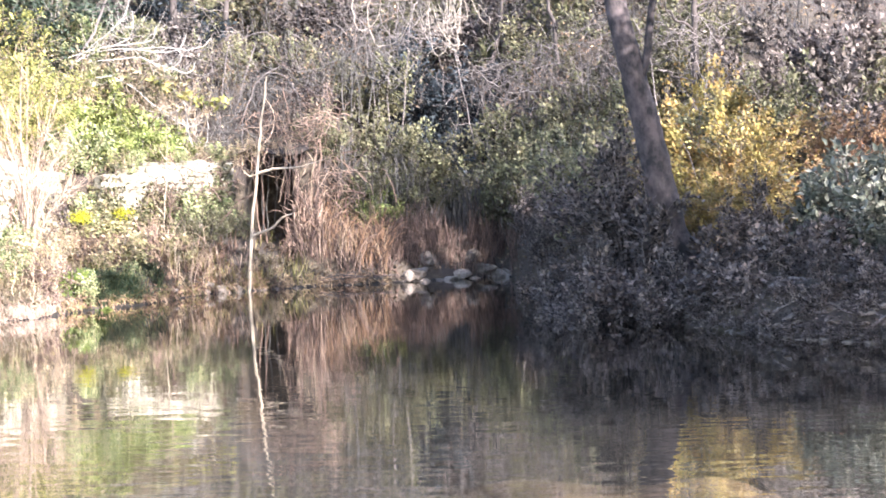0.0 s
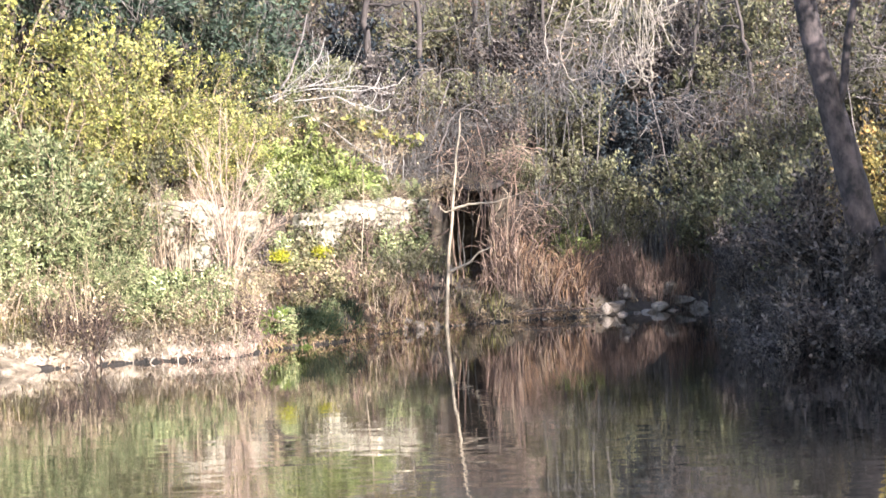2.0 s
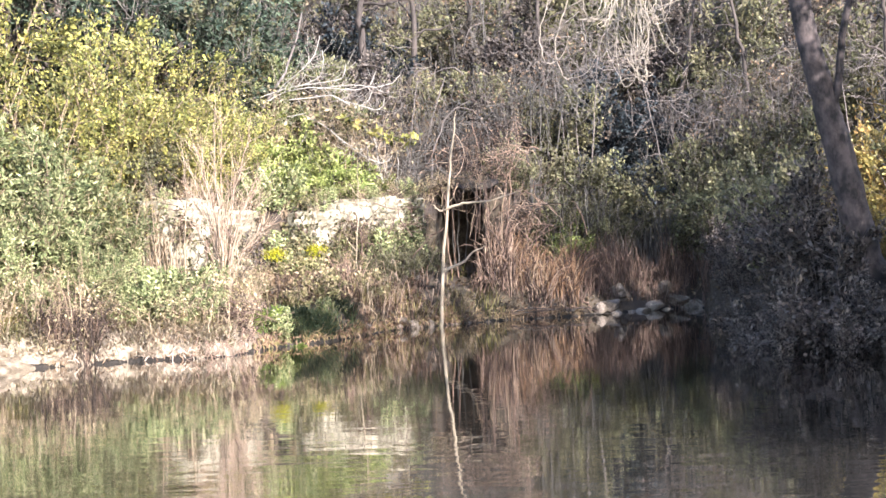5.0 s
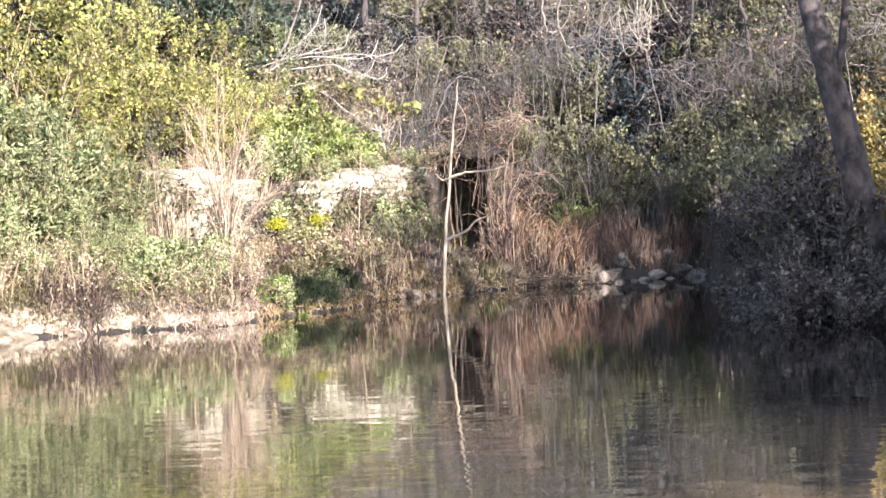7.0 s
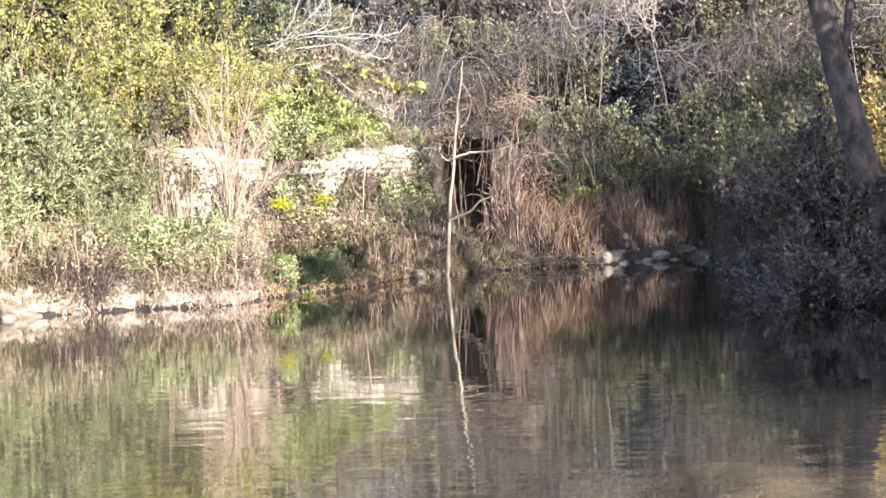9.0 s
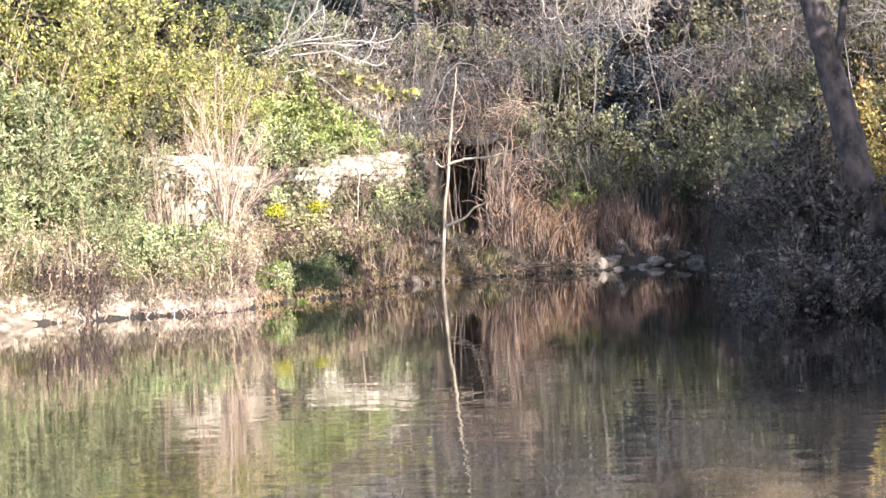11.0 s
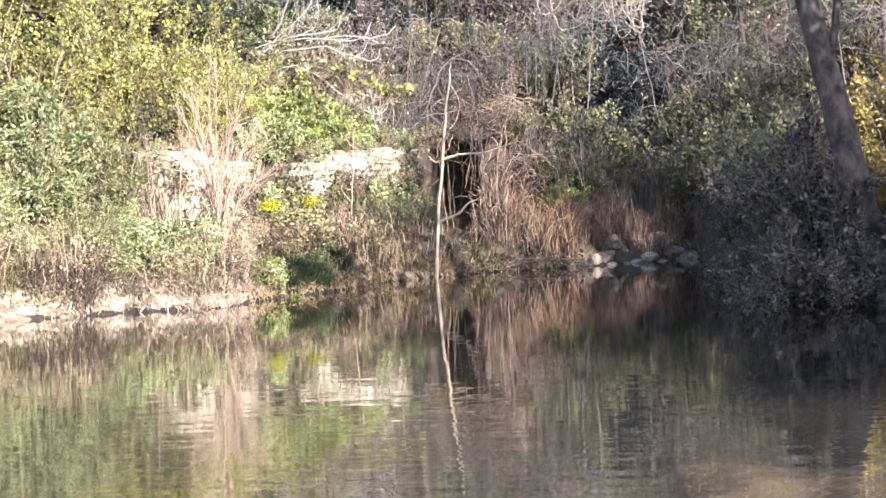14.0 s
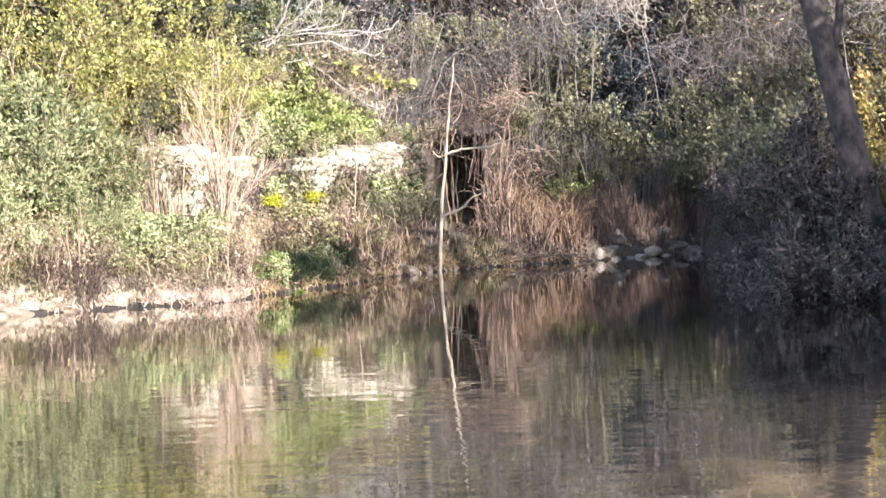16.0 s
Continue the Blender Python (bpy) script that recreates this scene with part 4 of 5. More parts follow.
# ---- thicket of the hillside ----
tb = stand(shrub(51, "twig_thicket", "pale leafless thicket of fine twigs", "shrub", 2.4, 1.7, 22, 240, 400, 0.09, M_BRUSH, M_LITTER, 0.020, lift=0.35, foot=0.95, twig_len=0.36, group="bare thickets"), 0.6, 51.6)
olive = stand(shrub(52, "olive_bush", "dull olive bush with small leaves", "bush", 2.6, 1.5, 12, 150, 4000, 0.102, M_TWIG, M_OLIVE, 0.02, puff=0.09, group="olive bushes"), 2.9, 50.8)
db = stand(shrub(53, "dark_bush", "dark evergreen bush in the shade", "bush", 2.6, 1.6, 14, 210, 5600, 0.118, M_TWIG, M_DARK, 0.02, puff=0.07, clump=1.3, group="dark evergreen bushes"), 6.9, 37.1)
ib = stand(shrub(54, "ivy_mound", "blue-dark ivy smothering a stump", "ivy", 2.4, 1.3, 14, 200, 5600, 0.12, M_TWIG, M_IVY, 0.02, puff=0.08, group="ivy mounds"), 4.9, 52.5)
scatter(tb, ((-2.0, 50.0, 0.7), (0.2, 53.0, 0.9), (2.2, 52.4, 1.0), (-0.8, 50.4, 0.7), (3.4, 54.5, 1.1), (6.8, 52.6, 1.0), (8.4, 51.2, 1.0), (9.8, 54.0, 1.2), (1.2, 55.4, 1.2), (-4.6, 53.2, 1.2), (7.4, 56.5, 1.3), (12.2, 55.0, 1.3), (-1.4, 55.5, 1.3), (10.4, 58.0, 1.5), (14.6, 55.0, 1.4), (16.5, 53.0, 1.3), (9.0, 48.8, 0.9), (1.3, 50.4, 0.6), (6.2, 50.2, 0.7)))
scatter(olive, ((-0.8, 46.1, 0.38), (-0.35, 46.5, 0.34), (-1.2, 46.0, 0.28), (6.25, 49.5, 0.5), (6.7, 49.6, 0.9), (7.9, 47.6, 0.9), (7.9, 49.6, 1.1), (11.6, 48.6, 1.2), (13.6, 47.6, 1.2), (12.6, 47.4, 1.0), (5.8, 58.6, 1.5), (6.0, 50.4, 0.8), (3.6, 50.0, 0.6), (1.9, 49.9, 0.55), (2.7, 49.8, 0.6), (4.4, 50.2, 0.6), (3.9, 51.0, 0.8), (-7.1, 44.0, 0.75), (-8.9, 42.6, 1.0), (-6.0, 45.2, 0.6), (-4.6, 46.6, 0.45), (-4.9, 48.2, 0.8), (-3.7, 49.6, 0.8), (-0.4, 51.8, 0.7), (1.6, 52.2, 0.8), (3.2, 52.6, 0.9), (7.4, 53.8, 1.0), (9.0, 50.6, 0.9), (10.6, 51.6, 1.1), (8.4, 54.8, 1.2), (0.6, 57.0, 1.2), (-3.4, 54.8, 1.2), (11.6, 53.0, 1.2), (5.4, 51.4, 1.0), (7.2, 50.2, 1.0), (8.6, 46.6, 0.9), (-3.2, 50.6, 0.9), (-5.6, 50.2, 1.2), (-8.4, 50.5, 1.4), (-10.8, 49.5, 1.5), (-1.2, 53.4, 1.0), (9.6, 46.6, 1.1), (12.6, 49.0, 1.3), (15.0, 49.5, 1.4), (4.4, 56.0, 1.3), (-6.2, 57.0, 1.7), (-2.2, 57.5, 1.7), (9.2, 57.8, 1.5), (13.4, 58.0, 1.9), (-11.5, 54.5, 1.9), (2.5, 57.5, 1.4), (18.0, 50.0, 1.6), (10.8, 45.4, 0.9), (8.4, 44.2, 0.9), (7.1, 41.5, 0.95), (9.0, 45.4, 0.9), (7.6, 42.0, 1.2)))
scatter(db, ((7.0, 45.0, 0.45), (6.9, 43.8, 0.45), (7.6, 44.6, 0.65), (6.4, 43.4, 0.6), (6.05, 39.2, 0.45), (6.35, 40.4, 0.55), (6.75, 38.4, 0.6), (12.8, 50.2, 1.2), (15.2, 51.0, 1.3), (11.6, 48.4, 0.9), (-1.4, 51.0, 0.8), (-2.7, 50.9, 0.85), (1.2, 51.0, 0.65), (2.4, 54.6, 1.0), (-1.8, 54.2, 0.9), (6.4, 56.0, 1.1), (10.2, 56.0, 1.2), (6.5, 39.3, 0.75), (7.1, 39.6, 0.9), (8.9, 36.4, 0.5), (6.3, 37.6, 0.62), (7.3, 36.0, 0.55), (-6.4, 49.2, 1.1), (-8.8, 48.6, 1.2), (15.5, 46.0, 1.4), (7.2, 38.6, 0.9), (6.2, 36.6, 0.45), (14.0, 47.0, 1.3)))
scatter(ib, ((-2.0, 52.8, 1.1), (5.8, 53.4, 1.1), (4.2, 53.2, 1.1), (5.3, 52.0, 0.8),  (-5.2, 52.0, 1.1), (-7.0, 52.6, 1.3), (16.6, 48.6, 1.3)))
# golden and russet bushes beside the leaning tree
yo = stand(shrub(55, "golden_bush", "bush with golden autumn leaves", "bush", 2.9, 1.3, 12, 160, 9000, 0.088, M_TWIG, M_GOLD, 0.02, puff=0.09, group="golden bushes"), 9.5, 40.4)
scatter(yo, ((8.8, 38.6, 0.55), (9.6, 38.4, 0.5), (8.9, 41.6, 1.15), (10.0, 39.4, 0.7), (9.0, 39.6, 0.6), (10.2, 42.4, 1.1)))
ru = stand(shrub(56, "russet_bush", "bush with russet brown leaves", "bush", 2.8, 1.5, 14, 260, 2600, 0.12, M_RUST, M_ORANGE, 0.018, puff=0.08, group="russet bushes"), 12.8, 43.5)
scatter(ru, ((14.6, 42.0, 1.0), (11.8, 41.0, 0.7), (8.6, 37.0, 0.25), (8.9, 37.3, 0.22)))
pl = stand(shrub(57, "laurel_bush", "laurel bush with broad pale green leaves", "bush", 2.0, 1.3, 12, 170, 3600, 0.16, M_TWIG, M_LAUREL, 0.02, puff=0.1, group="laurel bushes"), 10.9, 36.0)
scatter(pl, ((12.4, 36.2, 1.15), (11.8, 34.6, 0.8), (12.8, 37.8, 1.0), (11.2, 34.9, 0.65), (12.3, 33.6, 0.8), (10.9, 35.2, 0.6), (12.4, 32.2, 0.6)))

# ---- low plants of the bank ----
wd = stand(shrub(58, "bank_weed", "low green weed among dead stalks", "weed", 0.8, 0.55, 12, 100, 800, 0.085, M_STRAW, M_WEED, 0.010, puff=0.05, group="weeds of the bank"), -2.4, 43.9)
scatter(wd, ((-3.5, 45.4, 0.9), (-3.3, 45.9, 1.0), (-4.9, 42.0, 0.8), (-7.2, 40.3, 1.1), (-8.0, 39.8, 1.1), (-9.2, 39.2, 1.1), (-10.4, 38.9, 1.2), (-2.9, 43.2, 0.6), (-5.2, 40.6, 0.8), (-6.6, 40.6, 1.0), (-8.6, 39.4, 0.9), (-4.6, 40.8, 0.7), (-3.7, 43.0, 0.6), (-1.5, 45.0, 0.8)))
gr = stand(shrub(59, "grey_weed", "low grey-green weed on the bank", "weed", 0.7, 0.6, 12, 90, 1200, 0.078, M_STRAW, M_GREY, 0.010, puff=0.05, wide=0.2, group="weeds of the bank"), -0.7, 46.9)
scatter(gr, ((-5.3, 40.1, 0.9), (-4.8, 40.0, 0.8), (-5.7, 40.9, 1.1), (-4.5, 41.2, 1.0), (-6.3, 40.1, 0.8), (-5.0, 40.4, 1.0), (-5.5, 40.5, 1.1), (-4.6, 40.7, 1.0), (-5.9, 40.4, 0.9), (-5.2, 40.9, 1.0), (-3.55, 45.6, 1.1), (-3.3, 46.2, 1.2), (-3.75, 45.9, 1.2), (-1.3, 46.6, 1.1), (-2.2, 42.9, 0.6), (-0.4, 47.0, 1.0), (-6.0, 40.0, 0.9), (-7.4, 39.5, 1.0), (-4.4, 40.2, 0.8), (-9.6, 38.8, 1.0), (-3.1, 41.6, 0.8)))
sw = stand(shrub(61, "shade_weed", "dark low weed on the muddy bank", "weed", 0.6, 0.5, 9, 60, 620, 0.11, M_TWIG, M_DARK, 0.009, puff=0.05, group="weeds of the bank"), 8.3, 33.9)
scatter(sw, ((9.3, 33.0, 0.5), (9.9, 32.4, 0.6), (10.4, 33.5, 0.8), (9.0, 33.9, 0.5), (9.6, 34.6, 0.7), (8.7, 33.2, 0.4), (11.3, 31.3, 1.3), (8.0, 34.6, 1.0), (8.2, 35.6, 1.1), (10.9, 33.4, 1.4), (9.4, 36.2, 1.1), (7.9, 34.9, 1.0), (7.75, 34.75, 0.6), (10.5, 31.4, 0.8), (11.0, 30.5, 0.9), (10.2, 35.6, 1.2), (8.05, 34.2, 0.6), (10.7, 32.2, 1.0), (7.6, 35.2, 0.8), (7.4, 35.8, 0.9), (9.2, 34.9, 1.0), (9.9, 35.0, 1.1), (10.5, 34.5, 0.9), (11.1, 34.0, 1.0), (9.5, 33.7, 0.8), (10.0, 33.2, 0.7), (11.4, 32.6, 1.0), (8.7, 34.5, 0.8), (10.1, 34.1, 0.6), (11.8, 31.8, 1.1), (9.3, 32.5, 0.5), (10.8, 31.0, 0.6), (8.9, 35.6, 1.0), (9.7, 32.0, 0.5), (11.6, 33.4, 0.9)))
dk = stand(shrub(60, "dock_plant", "bright green broad-leaved plant at the waterline", "plant", 0.45, 0.40, 9, 40, 300, 0.15, M_LIMESTEM, M_DOCK, 0.012, puff=0.04, group="broad-leaved plants"), -3.2, 41.05)
scatter(dk, ((-2.85, 41.6, 0.8), (-3.4, 41.4, 0.9)))
br = stand(shrub(66, "dry_bramble", "dry straw-coloured bramble hanging over the bank", "bramble", 0.95, 0.9, 22, 170, 380, 0.07, M_STRAW, M_GRASS, 0.010, lift=0.7, twig_len=0.5, puff=0.05, foot=0.8, group="dry brambles"), -4.1, 40.2)
for x, y, z, k in ((0.2, 47.6, 3.0, 0.4), (0.9, 47.75, 3.0, 0.4), (-6.0, 44.75, 2.85, 0.5), (-5.1, 45.1, 2.85, 0.55), (-4.3, 45.4, 2.6, 0.5), (-2.6, 46.4, 2.65, 0.5), (-1.8, 46.8, 2.7, 0.55), (-1.0, 47.15, 2.75, 0.5), (-0.3, 47.5, 2.75, 0.5)):
    perch(br, x, y, z, k)
scatter(br, ((-3.3, 49.3, 2.0), (-2.6, 49.4, 2.0), (-2.1, 49.6, 1.7), (-3.9, 49.6, 1.8), (-4.9, 40.1, 0.6), (-5.9, 40.1, 0.6), (-6.8, 39.6, 0.9), (-7.7, 39.3, 1.1), (-8.7, 38.8, 1.0), (-9.8, 38.3, 1.1), (-11.0, 38.0, 1.1), (-5.4, 41.0, 0.5), (-6.3, 40.8, 0.5), (-4.0, 41.1, 0.9), (-8.0, 40.0, 1.0), (-1.2, 45.3, 0.6), (0.5, 46.5, 0.5), (-3.9, 43.6, 0.7)))
moss_rng = np.random.default_rng(67)
for x, y, z in ((-2.60, 45.88, 1.76), (-3.45, 45.15, 1.72)):
    at = np.stack([moss_rng.normal(size=700) * 0.11, moss_rng.normal(size=700) * 0.04, moss_rng.normal(size=700) * 0.06], 1) + np.array([0, -0.05, 0])
    ob = piece("moss_cushion", raw_mesh("moss_cushion", *leaf_soup(moss_rng, at, 0.032, 0.4, 0.0, (0.2, -1.0, 0.6))), M_MOSS)
    ob.location = (x, y, z)
    tagged(ob, "bright yellow moss cushion on the wall", "moss", "moss cushions", "stuff")


# ---- canes, reeds and grass ----
def cane_tangle(seed, name, label, n, width, depth, height, material, r, lean, x, y, arch=0.5, single=0):
    """Canes or reeds from a strip of bank; the stoutest are parts of their own."""
    rng = np.random.default_rng(seed)
    ob = tagged(new(name), label, "canes", "canes and reeds")
    ob.location = (x, y, on_land(x, y))
    fx, fy = x + rng.uniform(-width, width, n), y + rng.uniform(-depth, depth, n)
    foot = np.stack([fx - x, fy - y, land(fx, fy) - ob.location.z - 0.05], 1)
    h = height * rng.uniform(0.4, 1.0, (n, 1)) * (0.8 + 0.3 * np.sin(fx * 2.7 + seed) * np.sin(fx * 1.1 + fy))[:, None]
    out = np.stack([rng.normal(size=n) * lean, rng.normal(size=n) * lean - 0.15, np.zeros(n)], 1) * h
    top = foot + out + np.array([0, 0, 1.0]) * h
    mid = foot + out * 0.3 + np.array([0, 0, 0.7]) * h
    main = curve(foot, mid, top, 7)
    main[:, 4:, 2] -= (np.array([0.08, 0.3, 0.7]) * arch)[None] * h * rng.uniform(0, 1, (n, 1))
    main[:, 1:] += rng.normal(size=main[:, 1:].shape) * 0.011
    rr = r * rng.uniform(0.5, 1.3, (n, 1)) * np.linspace(1, 0.4, 7)[None]
    rr[:single] *= 1.8
    for i in range(single):
        piece("cane", raw_mesh("cane", *tubes(main[i:i + 1], rr[i:i + 1], 5)), material, ob)
    tagged(piece("cane_mass", raw_mesh("cane_mass", *tubes(main[single:], rr[single:], 3)), material, ob), kind="stuff")
    return ob


cane_tangle(61, "bramble_canes", "rusty arching bramble canes in the sun", 560, 0.75, 0.6, 1.6, M_RUST, 0.0095, 0.28, 2.5, 48.1, 0.45, 60)
cane_tangle(62, "bramble_canes", "straw-coloured hanging canes beside the dark hollow", 170, 0.4, 0.3, 1.75, M_DULLCANE, 0.016, 0.15, 1.35, 48.0, 0.3, 60)
cane_tangle(68, "bramble_canes", "pale tangled canes on the sunny slope", 220, 0.9, 0.5, 1.3, M_DULLCANE, 0.012, 0.35, 1.7, 47.8, 0.5, 40)
cane_tangle(63, "reed_bed", "brown upright dead reeds behind the rocks", 640, 1.2, 0.6, 1.3, M_REED, 0.009, 0.2, 4.7, 49.0, 0.2, 40)
cane_tangle(67, "reed_bed", "russet dead reeds at the foot of the slope", 380, 0.7, 0.4, 1.0, M_REED, 0.009, 0.25, 3.5, 48.4, 0.3, 30)
cane_tangle(64, "reed_bed", "tall grey-brown reeds in the shade", 420, 1.7, 0.6, 2.3, M_BRUSH, 0.012, 0.14, 4.0, 50.2, 0.2, 40)
cane_tangle(65, "bramble_canes", "dry pale brambles on the bank", 240, 2.4, 0.6, 1.0, M_STRAW, 0.011, 0.6, -6.6, 40.2, 0.9, 24)
cane_tangle(69, "dead_stalks", "upright dry stalks among the green bushes", 70, 2.0, 0.7, 1.9, M_STRAW, 0.013, 0.15, -8.4, 39.7, 0.3, 20)
cane_tangle(76, "dead_stalks", "tall pale stalks rising through the yellow bushes", 60, 2.2, 0.5, 3.2, M_STRAW, 0.012, 0.16, -7.2, 42.4, 0.3, 20)
cane_tangle(87, "dead_stalks", "pale arching stalks among the yellow leaves", 46, 0.5, 0.4, 2.6, M_STRAW, 0.012, 0.3, -5.9, 44.2, 0.5, 20)
cane_tangle(77, "bramble_canes", "dark dead canes hanging before the slope", 160, 1.2, 0.4, 1.1, M_REED, 0.014, 0.4, 2.4, 47.7, 0.9, 20)
cane_tangle(78, "reed_bed", "brown dead reeds beside the dark bushes", 320, 0.7, 0.5, 1.4, M_REED, 0.009, 0.2, 6.0, 49.7, 0.2, 24)
cane_tangle(79, "reed_bed", "brown dead reeds beside the dark bushes", 240, 0.4, 0.5, 1.2, M_REED, 0.009, 0.2, 6.6, 48.5, 0.2, 20)
cane_tangle(72, "dead_stalks", "upright dry stalks along the edge of the bank", 90, 2.6, 0.3, 0.8, M_STRAW, 0.009, 0.22, -6.4, 40.2, 0.5, 14)
cane_tangle(73, "dead_stalks", "leaning dry stalks on the slope below the wall", 260, 1.3, 0.9, 0.95, M_DULLCANE, 0.010, 0.28, -1.0, 45.7, 0.5, 24)
cane_tangle(74, "dead_stalks", "brown dead stalks below the wall", 300, 1.2, 0.8, 0.7, M_DEAD, 0.010, 0.3, -2.2, 44.4, 0.5, 20)
cane_tangle(75, "bramble_canes", "rust-brown brambles over the dark edge of the bank", 240, 0.55, 0.3, 1.0, M_DEAD, 0.011, 0.4, -6.9, 39.1, 1.1, 24)
cane_tangle(70, "dead_stalks", "upright dry stalks below the wall", 90, 0.9, 0.8, 0.9, M_STRAW, 0.010, 0.2, -1.6, 44.9, 0.4, 10)


def vine_tangle(seed, label, x, y, z, size, n, material, r=0.010, single=14):
    """Bare vines that loop every way through a thicket; the stoutest are parts of their own."""
    rng = np.random.default_rng(seed)
    ob = tagged(new("vine_tangle"), label, "vines", "vine tangles")
    ob.location = (x, y, on_land(x, y))
    c = rng.normal(size=(n, 3)) * np.array(size) * 0.5 + np.array([0, 0, z - ob.location.z])
    ln = rng.uniform(0.35, 1.1, (n, 1))
    way = unit(rng.normal(size=(n, 3)) * np.array([1, 0.5, 0.9]))
    bow = unit(rng.normal(size=(n, 3)) + np.array([0, 0, 0.5])) * ln * rng.uniform(0.1, 0.6, (n, 1))
    path = curve(c - way * ln * 0.5, c + bow, c + way * ln * 0.5, 8)
    path[:, 1:] += rng.normal(size=path[:, 1:].shape) * 0.018
    # two stems carry the tangle from the ground
    rr = r * rng.uniform(0.5, 1.25, (n, 1)) * np.linspace(1, 0.5, 8)[None]
    for i in range(single):
        piece("vine", raw_mesh("vine", *tubes(path[i:i + 1], rr[i:i + 1] * 1.4, 5)), material, ob)
    for i in range(3):
        top = c[i]
        grown("stem", [(top[0] * 0.5, top[1] * 0.5, -0.1), (top[0] * 0.7, top[1] * 0.6, top[2] * 0.5), top], (0.02, 0.017, 0.01), material, ob, 5, 10, 0.02, i)
    tagged(piece("vine_mass", raw_mesh("vine_mass", *tubes(path[single:], rr[single:], 3)), material, ob), kind="stuff")
    return ob


for seed, x, y, z, size, n, mat in ((91, -0.2, 48.2, 3.3, (0.9, 0.6, 0.6), 110, M_BRUSH), (92, 0.7, 48.4, 3.4, (0.9, 0.6, 0.7), 130, M_DULLCANE), (93, 1.5, 49.2, 3.6, (0.9, 0.7, 0.9), 130, M_DULLCANE),
                                    (94, 0.4, 49.6, 4.4, (1.2, 0.7, 0.8), 90, M_BRUSH), (95, 2.6, 51.0, 5.0, (1.6, 0.8, 0.8), 160, M_BRUSH), (96, 6.6, 51.4, 4.6, (1.5, 0.8, 0.9), 170, M_TWIG),
                                    (97, 8.6, 51.0, 5.0, (1.6, 0.8, 1.0), 170, M_TWIG), (98, -2.4, 49.6, 4.9, (1.2, 0.7, 0.8), 60, M_TWIG), (99, 3.6, 52.0, 6.0, (1.8, 0.8, 0.8), 150, M_TWIG),
                                    (100, 10.8, 50.0, 5.4, (1.8, 0.8, 1.0), 160, M_TWIG), (101, -0.8, 50.4, 5.4, (1.4, 0.7, 0.8), 60, M_TWIG), (102, 2.2, 48.6, 2.2, (1.0, 0.5, 0.7), 120, M_DULLCANE)):
    vine_tangle(seed, "bare bramble vines looping through the thicket", x, y, z, size, n, mat)


def grass_strip(seed, label, x0, x1, depth, n, length, width, material, lean=0.6, back=0.02):
    rng = np.random.default_rng(seed)
    x = rng.uniform(x0, x1, n)
    s = shore(x)
    y = s + back + depth * rng.uniform(0, 1, n) ** 1.3
    roots = np.stack([x, y, land(x, y) - 0.02], 1)
    keep = (roots[:, 2] > 0.02) & (lump(x, y, 2.9, 1.7) + 0.5 * lump(x, y, 6.3, 2.9) > rng.uniform(-0.5, 0.5, n))
    ob = piece("grass", raw_mesh("grass", *blades(rng, roots[keep], length, width, lean, (0, -0.6, 0))), material)
    return tagged(ob, label, "grass", kind="stuff")


grass_strip(71, "dry straw grass hanging over the bank", -13, -3.4, 2.4, 4500, 0.42, 0.011, M_GRASS, 1.2, 0.45)
grass_strip(75, "dead grass drooping over the edge of the bank", -13, -3.6, 0.7, 5000, 0.28, 0.011, M_PALEGRASS, 1.1, 0.15)
grass_strip(76, "dead grass drooping over the edge of the bank", -3.5, 0.8, 0.35, 700, 0.2, 0.009, M_GRASS, 1.3)
grass_strip(72, "thin dry grass along the waterline", -3.4, 0.8, 1.8, 1600, 0.32, 0.010, M_GRASS, 1.0)

grass_strip(80, "yellow-olive grass on the slope below the wall", -3.3, 1.6, 2.4, 1500, 0.38, 0.011, M_SEDGE, 0.7)
grass_strip(81, "yellow-olive grass among the dry stalks", -13, -3.6, 2.6, 5500, 0.42, 0.012, M_SEDGE, 0.8, 0.5)
grass_strip(77, "green grass tuft hanging over the waterline", -3.4, -1.7, 0.9, 4200, 0.38, 0.010, M_GREENGRASS, 1.2)

rng = np.random.default_rng(78)
lx = rng.uniform(-3.9, -0.3, 2500)
ly = np.interp(lx, WALL_X, WALL_Y) - 0.2 - 2.4 * rng.uniform(size=2500)
tagged(piece("leaf_litter", raw_mesh("leaf_litter", *leaf_soup(rng, np.stack([lx, ly, land(lx, ly) + 0.03], 1), 0.11, 0.36, 0.0, (0, -0.6, 2.0))), M_LITTER),
       "brown dead leaves below the stone wall", "leaves", kind="stuff")
rng = np.random.default_rng(79)
lx = rng.uniform(-12, -3.6, 5000)
lu = rng.uniform(size=5000)
ly = shore(lx) - 0.06 + 0.8 * lu
lz = np.maximum(land(lx, ly + 0.16), 0.0) + 0.03 + 0.12 * rng.uniform(size=5000)
keep = lump(lx, lz * 3, 1.9, 1.3) + 0.35 > rng.uniform(-0.9, 0.7, 5000)
tagged(piece("leaf_litter", raw_mesh("leaf_litter", *leaf_soup(rng, np.stack([lx, ly, lz], 1)[keep], 0.08, 0.16, 0.3, (0.9, -1.5, 1.0))), M_GRASS),
       "bleached dead leaves and straw on the lip of the bank", "leaves", kind="stuff")
rng = np.random.default_rng(85)
lx = 7.2 + 4.5 * rng.uniform(size=6000) ** 1.5
ly = shore(lx) + 0.03 + 2.6 * rng.uniform(size=6000) ** 2.2
lz = np.maximum(land(lx, ly + 0.1), 0.0) + 0.02 + 0.03 * rng.uniform(size=6000)
